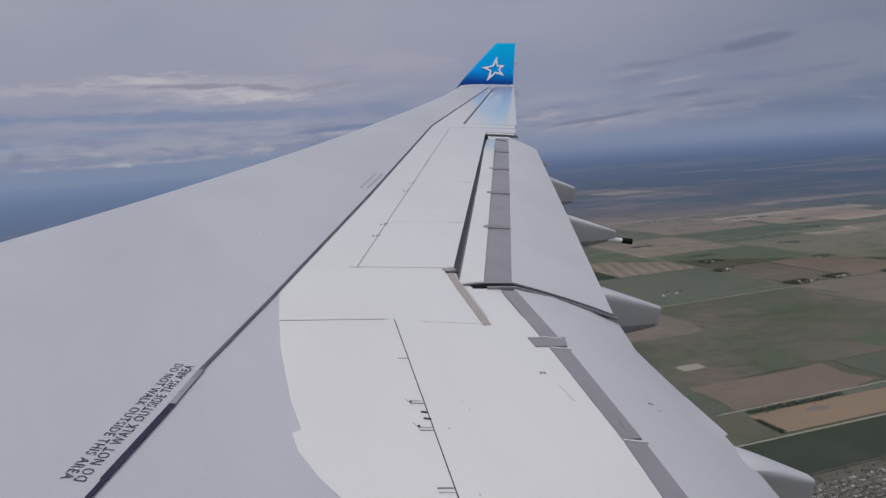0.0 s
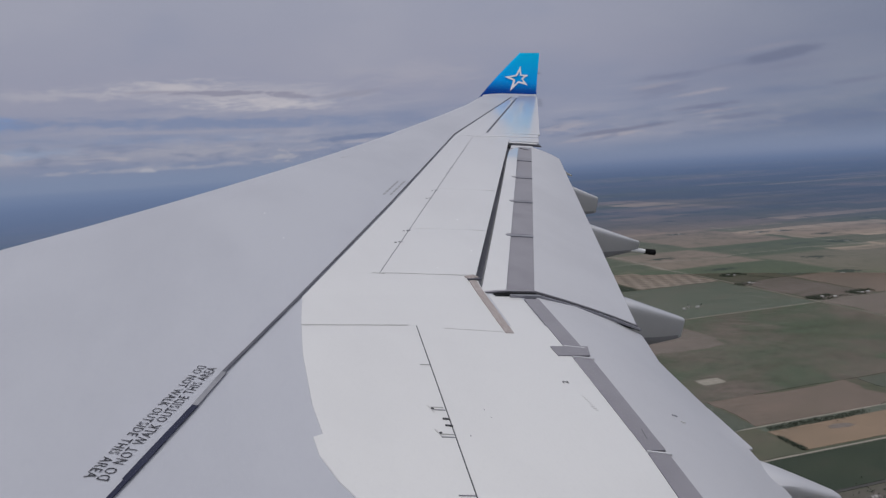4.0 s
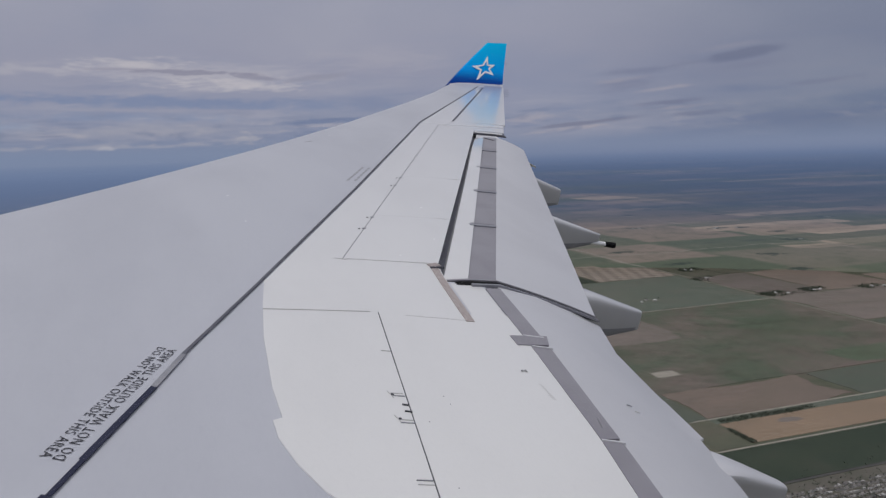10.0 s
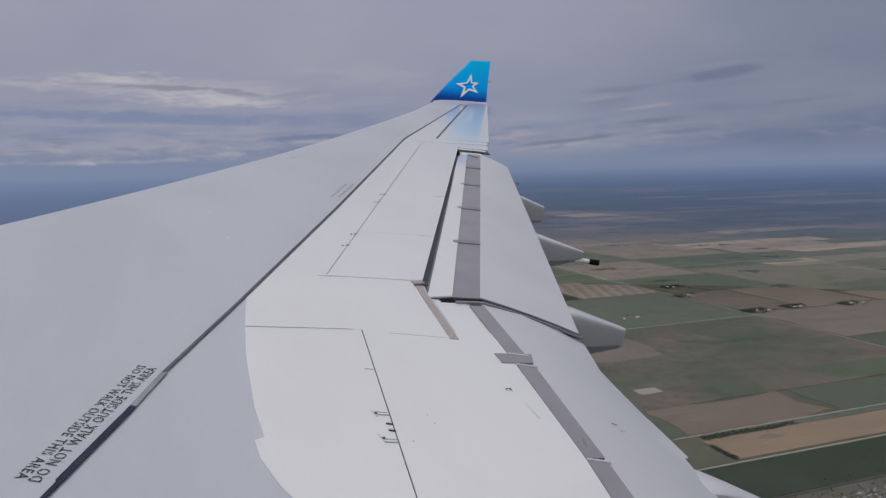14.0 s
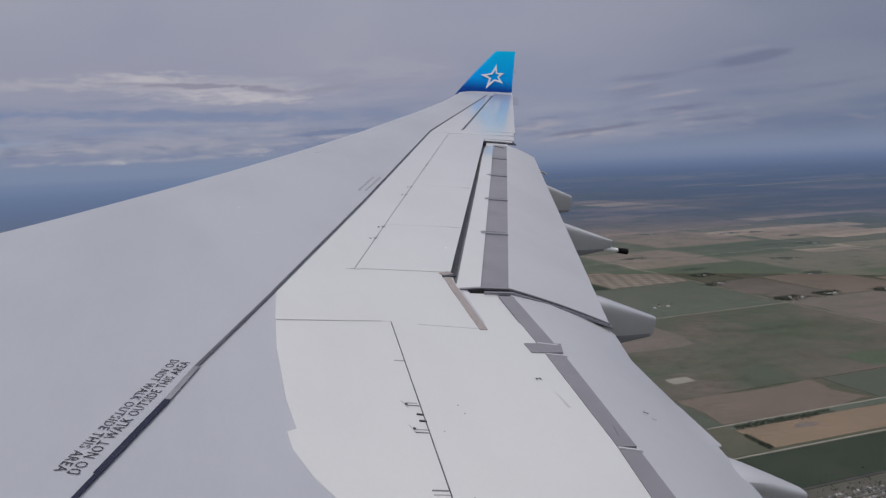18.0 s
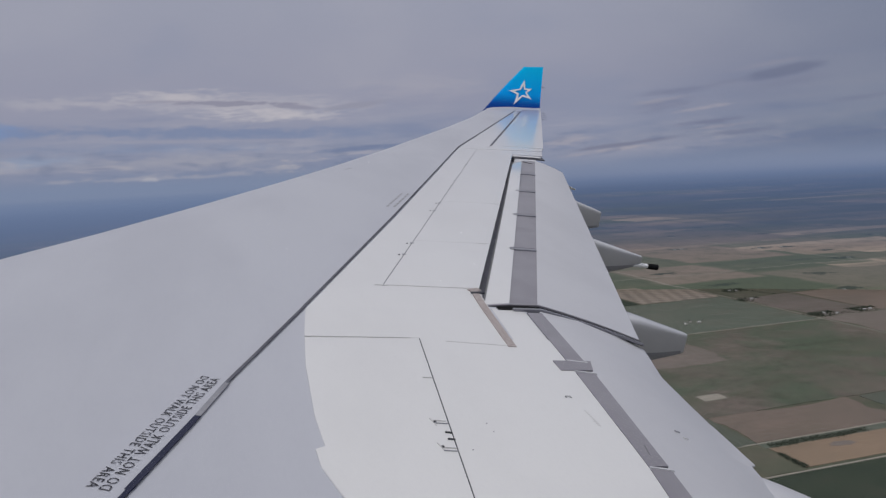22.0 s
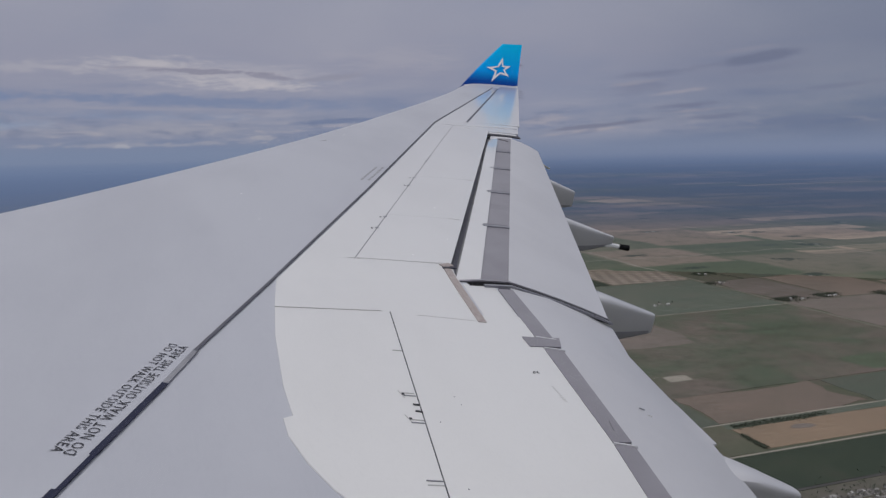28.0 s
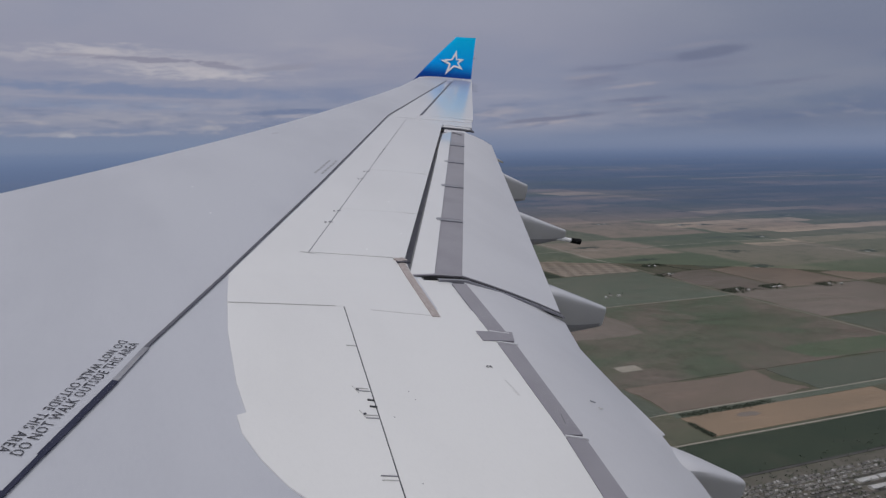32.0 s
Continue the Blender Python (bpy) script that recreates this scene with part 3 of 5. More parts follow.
def grid_solid(lines, thick):
    """A closed body whose top runs through lines of points; thick gives its depth under each line."""
    bm = bmesh.new()
    n, m = len(lines), len(lines[0])
    depth = thick if isinstance(thick, (list, tuple)) else [thick] * n
    top = [[bm.verts.new(p) for p in line] for line in lines]
    low = [[bm.verts.new((p[0], p[1], p[2] - d)) for p in line] for line, d in zip(lines, depth)]
    for i in range(n - 1):
        for j in range(m - 1):
            bm.faces.new((top[i][j], top[i][j + 1], top[i + 1][j + 1], top[i + 1][j]))
            bm.faces.new((low[i][j], low[i + 1][j], low[i + 1][j + 1], low[i][j + 1]))
    for i in range(n - 1):
        for j in (0, m - 1):
            bm.faces.new((top[i][j], top[i + 1][j], low[i + 1][j], low[i][j]))
    for j in range(m - 1):
        for i in (0, n - 1):
            bm.faces.new((top[i][j], low[i][j], low[i][j + 1], top[i][j + 1]))
    return bm


def box_bm(bm, cx, cy, z0, lx, ly, h, turn=0.0):
    c, s = math.cos(turn), math.sin(turn)
    vs = []
    for z in (z0, z0 + h):
        for a, b in ((-1, -1), (1, -1), (1, 1), (-1, 1)):
            px, py = a * lx / 2, b * ly / 2
            vs.append(bm.verts.new((cx + c * px - s * py, cy + s * px + c * py, z)))
    for f in ((3, 2, 1, 0), (4, 5, 6, 7), (0, 1, 5, 4), (1, 2, 6, 5), (2, 3, 7, 6), (3, 0, 4, 7)):
        bm.faces.new([vs[k] for k in f])
    return vs


def gable_bm(bm, cx, cy, z0, lx, ly, h, turn=0.0, over=0.4):
    c, s = math.cos(turn), math.sin(turn)
    lx, ly = lx + 2 * over, ly + 2 * over
    pts = [(-lx / 2, -ly / 2, 0), (lx / 2, -ly / 2, 0), (lx / 2, ly / 2, 0), (-lx / 2, ly / 2, 0), (-lx / 2, 0, h), (lx / 2, 0, h)]
    vs = [bm.verts.new((cx + c * a - s * b, cy + s * a + c * b, z0 + d)) for a, b, d in pts]
    for f in ((0, 1, 5, 4), (2, 3, 4, 5), (3, 0, 4), (1, 2, 5), (3, 2, 1, 0)):
        bm.faces.new([vs[k] for k in f])


def rod_bm(bm, a, b, r0, r1=None, sides=10):
    a, b = Vector(a), Vector(b)
    r1 = r0 if r1 is None else r1
    m = (b - a).to_track_quat("Z", "Y").to_matrix()
    ends = []
    for p, r in ((a, r0), (b, r1)):
        ends.append([bm.verts.new(p + m @ Vector((r * math.cos(6.2832 * k / sides), r * math.sin(6.2832 * k / sides), 0))) for k in range(sides)])
    for k in range(sides):
        q = (k + 1) % sides
        bm.faces.new((ends[0][k], ends[0][q], ends[1][q], ends[1][k]))
    bm.faces.new(ends[0][::-1])
    bm.faces.new(ends[1])


# ------------------------------------------------------------ the wing's shape
def lerp_table(x, table):
    for (x0, y0), (x1, y1) in zip(table, table[1:]):
        if x <= x1:
            return y0 + (y1 - y0) * (x - x0) / (x1 - x0)
    return table[-1][1]


def lead(s):
    return -0.629 * s


def chord(s):
    return 7.2 + (1.981 - 7.2) * (s - 9.5) / 19.5 if s > 9.5 else 7.2 + 0.517 * (9.5 - s)


def half_thick(x):
    x = min(max(x, 0.0), 1.0)
    return 5 * (0.2969 * math.sqrt(x) - 0.126 * x - 0.3516 * x ** 2 + 0.2843 * x ** 3 - 0.1036 * x ** 4)


def plate(s, f):
    """Height of the wing's chord plane, with dihedral, bend and twist."""
    c = chord(s)
    return 0.08636 * (s - 2.8) + 0.00013 * (s - 2.8) ** 2 + 0.06177 * (s - 2.8) / 26.2 * ((lead(s) - f) / c - 0.5) * c


def bulge(s, f):
    return half_thick((lead(s) - f) / chord(s)) * lerp_table(s, ((2.0, 0.135), (9.5, 0.11), (29.5, 0.10))) * chord(s) * 0.5


def droop(s, f):
    """The lowered slats bend the nose down, most at mid span."""
    x = (lead(s) - f) / chord(s)
    d = lerp_table(s, ((2.0, -0.03), (8.0, -0.042), (10.0, -0.032), (11.3, -0.004), (12.5, 0.047), (14.2, 0.10), (17.4, 0.185), (20.0, 0.225), (24.5, 0.215), (27.0, 0.155), (28.6, 0.06), (29.0, 0.03)))
    return d * max(0.0, 1.0 - x / 0.3) ** 2


def surf(s, f):
    return plate(s, f) + bulge(s, f) - droop(s, f)


def on(s, f, up=0.0):
    return (s, f, surf(s, f) + up)


def line(p, q):
    """The forward place of a straight seam through p and q as a function of span."""
    return lambda s: p[1] + (q[1] - p[1]) * (s - p[0]) / (q[0] - p[0])


def patch(front, rear, s0, s1, up=0.008, thick=0.02, n=2, m=24):
    """A skin panel between two seams."""
    lines = []
    for i in range(n + 1):
        row = []
        for j in range(m + 1):
            s = s0 + (s1 - s0) * j / m
            f = front(s) + (rear(s) - front(s)) * i / n
            row.append(on(s, f, up))
        lines.append(row)
    return grid_solid(lines, thick)


def strip(points, width, up=0.012, thick=0.006, sub=6):
    """A narrow band along points (span, forward) of the upper skin."""
    path = []
    for (a, b) in zip(points, points[1:]):
        for k in range(sub):
            path.append((a[0] + (b[0] - a[0]) * k / sub, a[1] + (b[1] - a[1]) * k / sub))
    path.append(points[-1])
    rows = ([], [])
    for k, p in enumerate(path):
        a, b = path[max(k - 1, 0)], path[min(k + 1, len(path) - 1)]
        d = Vector((b[0] - a[0], b[1] - a[1])).normalized()
        nrm = Vector((-d.y, d.x))
        for row, sgn in zip(rows, (-0.5, 0.5)):
            row.append(on(p[0] + nrm.x * width * sgn, p[1] + nrm.y * width * sgn, up))
    return grid_solid(rows, thick)


wing = tagged(new("aircraft_wing"), "swept airliner wing in grey and white paint with flaps slightly lowered", "wing")
wing.matrix_world = WING_POSE

# seams of the upper skin, in span and forward metres
DARK = ((5.2, -8.12), (5.82, -8.39), (6.68, -8.74), (7.48, -9.08), (9.48, -9.97), (12.92, -11.54), (19.44, -14.42), (28.1, -18.99))


def dark_line(s):
    return lerp_table(s, DARK)


EDGE = ((5.0, -10.48), (5.6, -10.29), (6.01, -10.16), (6.02, -10.09), (6.32, -9.90), (6.58, -9.80), (6.86, -9.735), (7.06, -9.73), (7.07, -9.79),
        (7.46, -9.78), (8.24, -9.82), (8.89, -9.89), (9.48, -9.97))


def white_front(s):
    return lerp_table(s, EDGE) if s < 9.48 else dark_line(s) - 0.015


hinge_in = line((8.78, -10.79), (5.58, -10.39))
hinge_out = line((10.12, -10.78), (19.27, -14.76))
shroud = line((10.1, -11.722), (18.56, -15.262))
slot_rear = line((9.78, -11.69), (18.16, -15.158))
band_front = line((9.76, -11.93), (17.6, -15.11))
band_rear = line((9.69, -12.19), (17.81, -15.48))
aileron_hinge = line((19.85, -15.27), (27.82, -19.06))


def strip_front(s):
    return lerp_table(s, ((5.0, -11.425), (5.54, -11.515), (6.79, -11.722), (8.2, -11.875), (9.45, -11.985), (9.8, -12.01)))


def strip_rear(s):
    return lerp_table(s, ((5.0, -11.60), (5.54, -11.68), (6.73, -11.848), (8.15, -12.022), (9.39, -12.125), (9.8, -12.155)))


def tail_end(s):
    """Where the fixed skin ends."""
    if s < 9.6:
        return strip_front(s) - 0.02
    if s < 18.75:
        return shroud(s) + 0.0
    return line((18.75, -16.03), (29.0, -20.226))(s)


def build_skin():
    bm = bmesh.new()
    spans = [1.7, 2.2] + [2.7 + 0.25 * k for k in range(28)] + [9.59, 9.61] + [10 + 0.5 * k for k in range(18)] + [18.74, 18.76] + [19 + 0.5 * k for k in range(20)] + [28.9, 29.0]
    rings = []
    for s in spans:
        c, end = chord(s), (lead(s) - tail_end(s)) / chord(s)
        xs = [end * (0.5 - 0.5 * math.cos(math.pi * k / 30)) for k in range(31)]
        ring = []
        for x in reversed(xs):
            f = lead(s) - x * c
            ring.append(bm.verts.new((s, f, surf(s, f))))
        for x in xs[1:]:
            f = lead(s) - x * c
            ring.append(bm.verts.new((s, f, min(plate(s, f) - 0.9 * bulge(s, f) - droop(s, f), surf(s, f) - 0.004 - 0.016 * min(1.0, 20 * x)))))
        rings.append(ring)
    for a, b in zip(rings, rings[1:]):
        for k in range(len(a)):
            q = (k + 1) % len(a)
            bm.faces.new((a[k], a[q], b[q], b[k]))
    bm.faces.new(rings[0][::-1])
    bm.faces.new(rings[-1])
    return part("wing_skin", bm, GREY_PAINT, wing, "smooth pale grey painted wing box skin", smooth=False)


skin = build_skin()
for poly in skin.data.polygons:
    poly.use_smooth = len(poly.vertices) == 4

# white rear panels between the dark line and the spoiler hinges
part("rear_skin_panel", patch(white_front, lambda s: hinge_in(s) + 0.004, 5.0, 8.786, n=2, m=120), WHITE_PAINT, wing, "white painted panel with a ragged curved front edge")
part("rear_skin_panel", patch(white_front, lambda s: (-11.70 if s > 9.9 else -11.58 - 0.1 * (s - 8.8)) if s < 10.085 else -11.7, 8.787, 10.102, n=4, m=20), WHITE_PAINT, wing)
part("rear_skin_panel", patch(lambda s: dark_line(s) - 0.015, lambda s: hinge_out(s) + 0.005, 10.103, 19.25, n=2, m=40), WHITE_PAINT, wing)
part("tip_skin_panel", patch(lambda s: dark_line(s) - 0.012, lambda s: aileron_hinge(s) + 0.012 if s > 19.85 else tail_end(s) + 0.01 if s > 19.3 else hinge_out(s), 19.27, 28.0, n=2, m=50), WHITE_PAINT, wing)
part("tip_skin_panel", patch(lambda s: shroud(s) - 0.022, lambda s: tail_end(s) + 0.008, 18.765, 19.262, n=2, m=6), WHITE_PAINT, wing)
part("aileron", patch(lambda s: aileron_hinge(s) - 0.012, lambda s: tail_end(s) - 0.03, 19.87, 28.55, n=3, m=40, thick=0.03), WHITE_PAINT, wing, "white aileron with pale blue sheen near the tip")
for a, b in ((5.56, 8.783), (3.2, 5.557)):
    sp = part("spoiler", patch(lambda s: hinge_in(s) - 0.004, lambda s: strip_front(s) + 0.002, a, b, n=4, m=30, up=0.010), WHITE_PAINT, wing)
cuts = (10.1, 11.75, 13.95, 16.05, 17.7, 19.24)
for a, b in zip(cuts, cuts[1:]):
    part("spoiler", patch(lambda s: hinge_out(s) - 0.007, lambda s: max(shroud(s), -99) - 0.015, a + 0.002, b - 0.002, n=3, m=10, up=0.010, thick=0.035), WHITE_PAINT, wing)
# dark gaps under the seams
part("hinge_gap", strip(((8.79, -10.79), (5.5, -10.38)), 0.05, 0.004, 0.003, 20), DARK_SEAL, wing)
part("hinge_gap", strip(((10.1, -10.77), (19.27, -14.76)), 0.03, 0.004, 0.003, 30), LINE_PALE, wing)
part("hinge_gap", strip(((19.85, -15.27), (27.82, -19.06)), 0.045, 0.0125, 0.006, 20), LINE_GREY, wing)
for p, q, wd in (((8.785, -10.72), (8.80, -9.88), 0.012), ((8.72, -11.0), (8.64, -11.53), 0.007), ((10.12, -10.8), (10.07, -11.71), 0.005), ((5.56, -10.25), (5.555, -10.6), 0.012), ((19.25, -14.75), (18.9, -15.0), 0.015)):
    part("panel_seam", strip((p, q), wd, 0.0125, 0.003), SEAM, wing)
# the long dark line, in worn stretches
for pts, wd, mat in ((((5.2, -8.13), (6.39, -8.622)), 0.046, LINE_NAVY), (((6.39, -8.632), (6.69, -8.758)), 0.027, LINE_NAVY), (((6.69, -8.754), (7.48, -9.088)), 0.038, LINE_NAVY),
                     (((7.48, -9.086), (7.95, -9.272)), 0.036, LINE_PALE), (((7.95, -9.267), (9.48, -9.958)), 0.024, LINE_GREY),
                     (((9.48, -9.954), (12.92, -11.515), (19.44, -14.40)), 0.022, LINE_GREY), (((19.44, -14.402), (28.1, -18.988)), 0.03, LINE_GREY)):
    part("walkway_line", strip(pts, wd, 0.0145, 0.005, 12), mat, wing)
part("shroud_seal", strip(((10.02, -11.655), (9.7, -11.62), (8.62, -11.53)), 0.07, 0.016, 0.01, 8), TAN_SEAL, wing, "worn tan seal strip")
part("seal_cap", strip(((10.0, -11.61), (10.05, -11.72)), 0.075, 0.019, 0.012, 3), TAN_SEAL, wing)
part("seal_cap", strip(((9.93, -11.60), (9.95, -11.74)), 0.03, 0.024, 0.012, 3), DARK_SEAL, wing)

# hinge fittings along the inboard spoiler
for s, f, wd, ln, mat in ((8.03, -10.655, 0.008, 0.07, SEAM), (7.34, -10.558, 0.007, 0.085, STENCIL_FAINT), (7.375, -10.556, 0.006, 0.08, SEAM), (7.22, -10.572, 0.018, 0.042, STENCIL),
                          (7.135, -10.566, 0.018, 0.045, STENCIL), (7.03, -10.522, 0.006, 0.085, SEAM), (6.995, -10.522, 0.007, 0.085, STENCIL_FAINT), (6.385, -10.438, 0.007, 0.09, LINE_PALE), (6.345, -10.435, 0.006, 0.09, SEAM)):
    part("hinge_fitting", strip(((s, f + ln / 2), (s - 0.012, f - ln / 2)), wd * 0.8, 0.014, 0.008, 2), mat, wing)
for s, f in ((7.35, -10.511), (7.035, -10.475)):
    part("hinge_bracket", strip(((s + 0.055, f + 0.010), (s - 0.04, f - 0.010)), 0.006, 0.012, 0.006, 2), SEAM, wing)
    part("hinge_bolt", strip(((s + 0.006, f - 0.008), (s - 0.008, f - 0.011)), 0.014, 0.019, 0.010, 1), STENCIL, wing)
for s in (11.15, 11.62, 13.3, 13.8, 15.1, 15.55, 17.2):
    f = hinge_out(s)
    if s < 14.5:
        part("hinge_bolt", strip(((s, f + 0.062), (s, f + 0.042)), 0.02, 0.013, 0.006, 1), STENCIL, wing)
    part("hinge_fitting", strip(((s + 0.02, f + 0.012), (s + 0.02, f - 0.03)), 0.03, 0.014, 0.006, 1), LINE_PALE, wing)
for s, f, ln in ((10.12, -10.70, 0.12), (11.75, -12.25, 0.12), (13.95, -13.2, 0.1)):
    part("panel_seam", strip(((s, f), (s - 0.03, f - ln)), 0.008, 0.0135, 0.003, 2), SEAM, wing)

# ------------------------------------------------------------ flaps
# dark sheet laid in the open slot; the shade of its depth is in the colour
part("flap_slot", patch(lambda s: shroud(s) + 0.05, lambda s: slot_rear(s) - 0.2, 9.66, 18.7, up=-0.10, thick=0.02, n=1, m=30), LINE_GREY, wing, "dark sheet coloured as the shade inside the slot ahead of the flap")


def row3(fn, s0, s1, up, m=24):
    return [on(s0 + (s1 - s0) * k / m, fn(s0 + (s1 - s0) * k / m), up) for k in range(m + 1)]


def straight(a, b, m=24):
    return [tuple(Vector(a).lerp(Vector(b), k / m)) for k in range(m + 1)]


def between(la, lb, u, lift=0.0):
    return [(a[0] + (b[0] - a[0]) * u, a[1] + (b[1] - a[1]) * u, a[2] + (b[2] - a[2]) * u + lift) for a, b in zip(la, lb)]


OUT0, OUT1 = 9.62, 18.15
SWELL = ((9.0, 0.0), (15.0, 0.0), (16.2, 0.04), (16.6, 0.045), (16.9, 0.036), (18.2, -0.042))
nose = [(p[0], p[1], p[2] + lerp_table(p[0], SWELL)) for p in row3(slot_rear, OUT0, OUT1, -0.02, 48)]
nose_low = [(p[0], p[1] + 0.03, p[2] - 0.06) for p in nose]
bf, br = row3(band_front, OUT0, OUT1, 0.0), row3(band_rear, OUT0, OUT1, 0.0)
bf_fine = [(p[0], p[1], p[2] + 0.6 * lerp_table(p[0], SWELL)) for p in row3(band_front, OUT0, OUT1, 0.0, 48)]
te = straight((9.6, -13.29, 0.332), (18.2, -16.271, 1.242))
flap = part("outboard_flap", grid_solid([br, between(br, te, 0.35, 0.02), between(br, te, 0.7, 0.018), te], [0.22, 0.17, 0.09, 0.015]), FLAP_PAINT, wing, "pale grey lowered flap panel", smooth=True)
part("band_scuff", strip(((17.98, band_front(17.98) - 0.03), (17.80, band_rear(17.8) + 0.06)), 0.03, 0.002, 0.01, 3), SCUFF, flap)
part("flap_nose", grid_solid([nose_low, nose, between(nose, bf_fine, 0.5, 0.004), bf_fine], [0.1, 0.16, 0.2, 0.2]), WHITE_PAINT, flap, smooth=True)
part("flap_band", grid_solid([between(bf, br, 0, -0.012), between(bf, br, 0.5, -0.010), between(bf, br, 1, -0.012)], 0.12), BAND_GREY, flap, "dark grey band across the flap")
for s in (11.62, 13.38, 15.07, 16.62):
    f0, f1 = band_front(s) + 0.055, band_rear(s) + 0.012
    part("band_bracket", strip(((s, f0), (s - 0.02, f1)), 0.07, 0.004, 0.03, 3), BRACKET_GREY, flap)
    part("bracket_edge", strip(((s + 0.06, f0 - 0.03), (s + 0.04, f1)), 0.016, 0.002, 0.03, 3), BRACKET_LINE, flap)
ENDS = (nose[0], bf[0], br[0], between(br, te, 0.25, 0.012)[0], between(br, te, 0.5, 0.016)[0], between(br, te, 0.75, 0.012)[0], te[0])
edges = [(9.50 + 0.045 * k / 6, p) for k, p in enumerate(ENDS)]
part("flap_end_seal", grid_solid([[(q + 0.02, p[1], p[2] + 0.004), (9.63, p[1], p[2] + 0.010)] for q, p in edges], [0.14, 0.14, 0.12, 0.09, 0.06, 0.04, 0.02]), BLACK, flap, "black gap seal at the flap's end")
part("seal_edge", grid_solid([[(q - 0.012, p[1], p[2] + 0.012), (q + 0.021, p[1], p[2] + 0.014)] for q, p in edges[1:]], [0.03, 0.03, 0.03, 0.03, 0.025, 0.02]), BRACKET_GREY, flap)
part("seal_edge", grid_solid([[(9.625, p[1] - 0.01, p[2] + 0.022), (9.66, p[1] - 0.01, p[2] + 0.024)] for q, p in edges], [0.03, 0.03, 0.03, 0.03, 0.03, 0.025, 0.02]), BAND_GREY, flap)
part("flap_end_rib", grid_solid([[(9.665, p[1], p[2] + 0.012), (9.70, p[1], p[2] + 0.012)] for p in (nose[0], bf[0], br[0])], 0.02), BAND_GREY, flap)

IN0, IN1 = 3.1, 9.52
te_in = [(5.0, -12.47, -0.17), (6.15, -12.77, -0.07), (6.9, -12.94, 0.0), (7.452, -13.025, 0.058), (7.462, -13.066, 0.057), (8.05, -13.10, 0.112), (8.1, -13.092, 0.12), (8.97, -13.17, 0.20), (9.6, -13.33, 0.275)]


def te_in_at(s):
    return (s, lerp_table(s, [(p[0], p[1]) for p in te_in]), lerp_table(s, [(p[0], p[2]) for p in te_in]))


STATIONS = sorted([IN0 + (IN1 - IN0) * k / 24 for k in range(24)] + [7.451, 7.463, 8.05, 8.1])
te_line = [te_in_at(q) for q in STATIONS] + [te_in_at(IN1 + 0.05)]
te_even = [p for k, p in enumerate(te_in) if k not in (3, 4, 5)]
te_soft = [(q, lerp_table(q, [(p[0], p[1]) for p in te_even]), lerp_table(q, [(p[0], p[2]) for p in te_even])) for q in STATIONS] + [te_in_at(IN1 + 0.05)]
sr = [on(q, strip_rear(q), 0.006) for q in STATIONS + [IN1]]
in_flap = part("inboard_flap", grid_solid([sr, between(sr, te_soft, 0.35, 0.05), between(sr, te_soft, 0.7, 0.04), between(sr, te_soft, 0.94, 0.012), te_line], [0.3, 0.22, 0.1, 0.025, 0.012]), FLAP_PAINT, wing, "pale grey inboard flap with a stepped trailing edge", smooth=True)
for a, b in ((3.2, 6.735), (6.765, 8.13), (8.36, 9.44)):
    part("flap_band", patch(lambda s: strip_front(s), lambda s: strip_rear(s), a, b, up=0.014, thick=0.02, n=1, m=14), BAND_GREY, in_flap, "dark grey band along the flap")
part("flap_band", patch(lambda s: line((8.22, -11.76), (8.41, -11.77))(s), lambda s: line((8.12, -12.01), (8.34, -12.09))(s), 8.17, 8.345, up=0.018, thick=0.02, n=2, m=3), BAND_GREY, in_flap)
for s in (6.75, 8.15, 8.355):
    part("band_joint", strip(((s, strip_front(s) + 0.0), (s - 0.04, strip_rear(s) - 0.012)), 0.015, 0.02, 0.02, 2), FLAP_PAINT, in_flap)
part("flap_nose_panel", patch(lambda s: -11.60 - 0.09 * (s - 8.7), lambda s: strip_front(s) + 0.008, 8.77, 9.56, up=0.002, thick=0.03, n=2, m=10), WHITE_PAINT, in_flap)
part("scuff_mark", strip(((7.02, -11.83), (6.90, -11.80)), 0.006, 0.0155, 0.004, 2), SCUFF, in_flap)
part("scuff_mark", strip(((5.98, -11.62), (5.93, -11.67)), 0.006, 0.0155, 0.004, 2), SCUFF, in_flap)

# ------------------------------------------------------------ flap track fairings
SECTION = [(0, 1), (0.5, 0.985), (0.80, 0.93), (0.92, 0.85), (0.95, 0.74), (0.92, 0.56), (0.78, 0.1), (0.6, -0.35), (0.43, -0.75), (0.35, -0.92), (0.25, -0.98), (0, -1)]


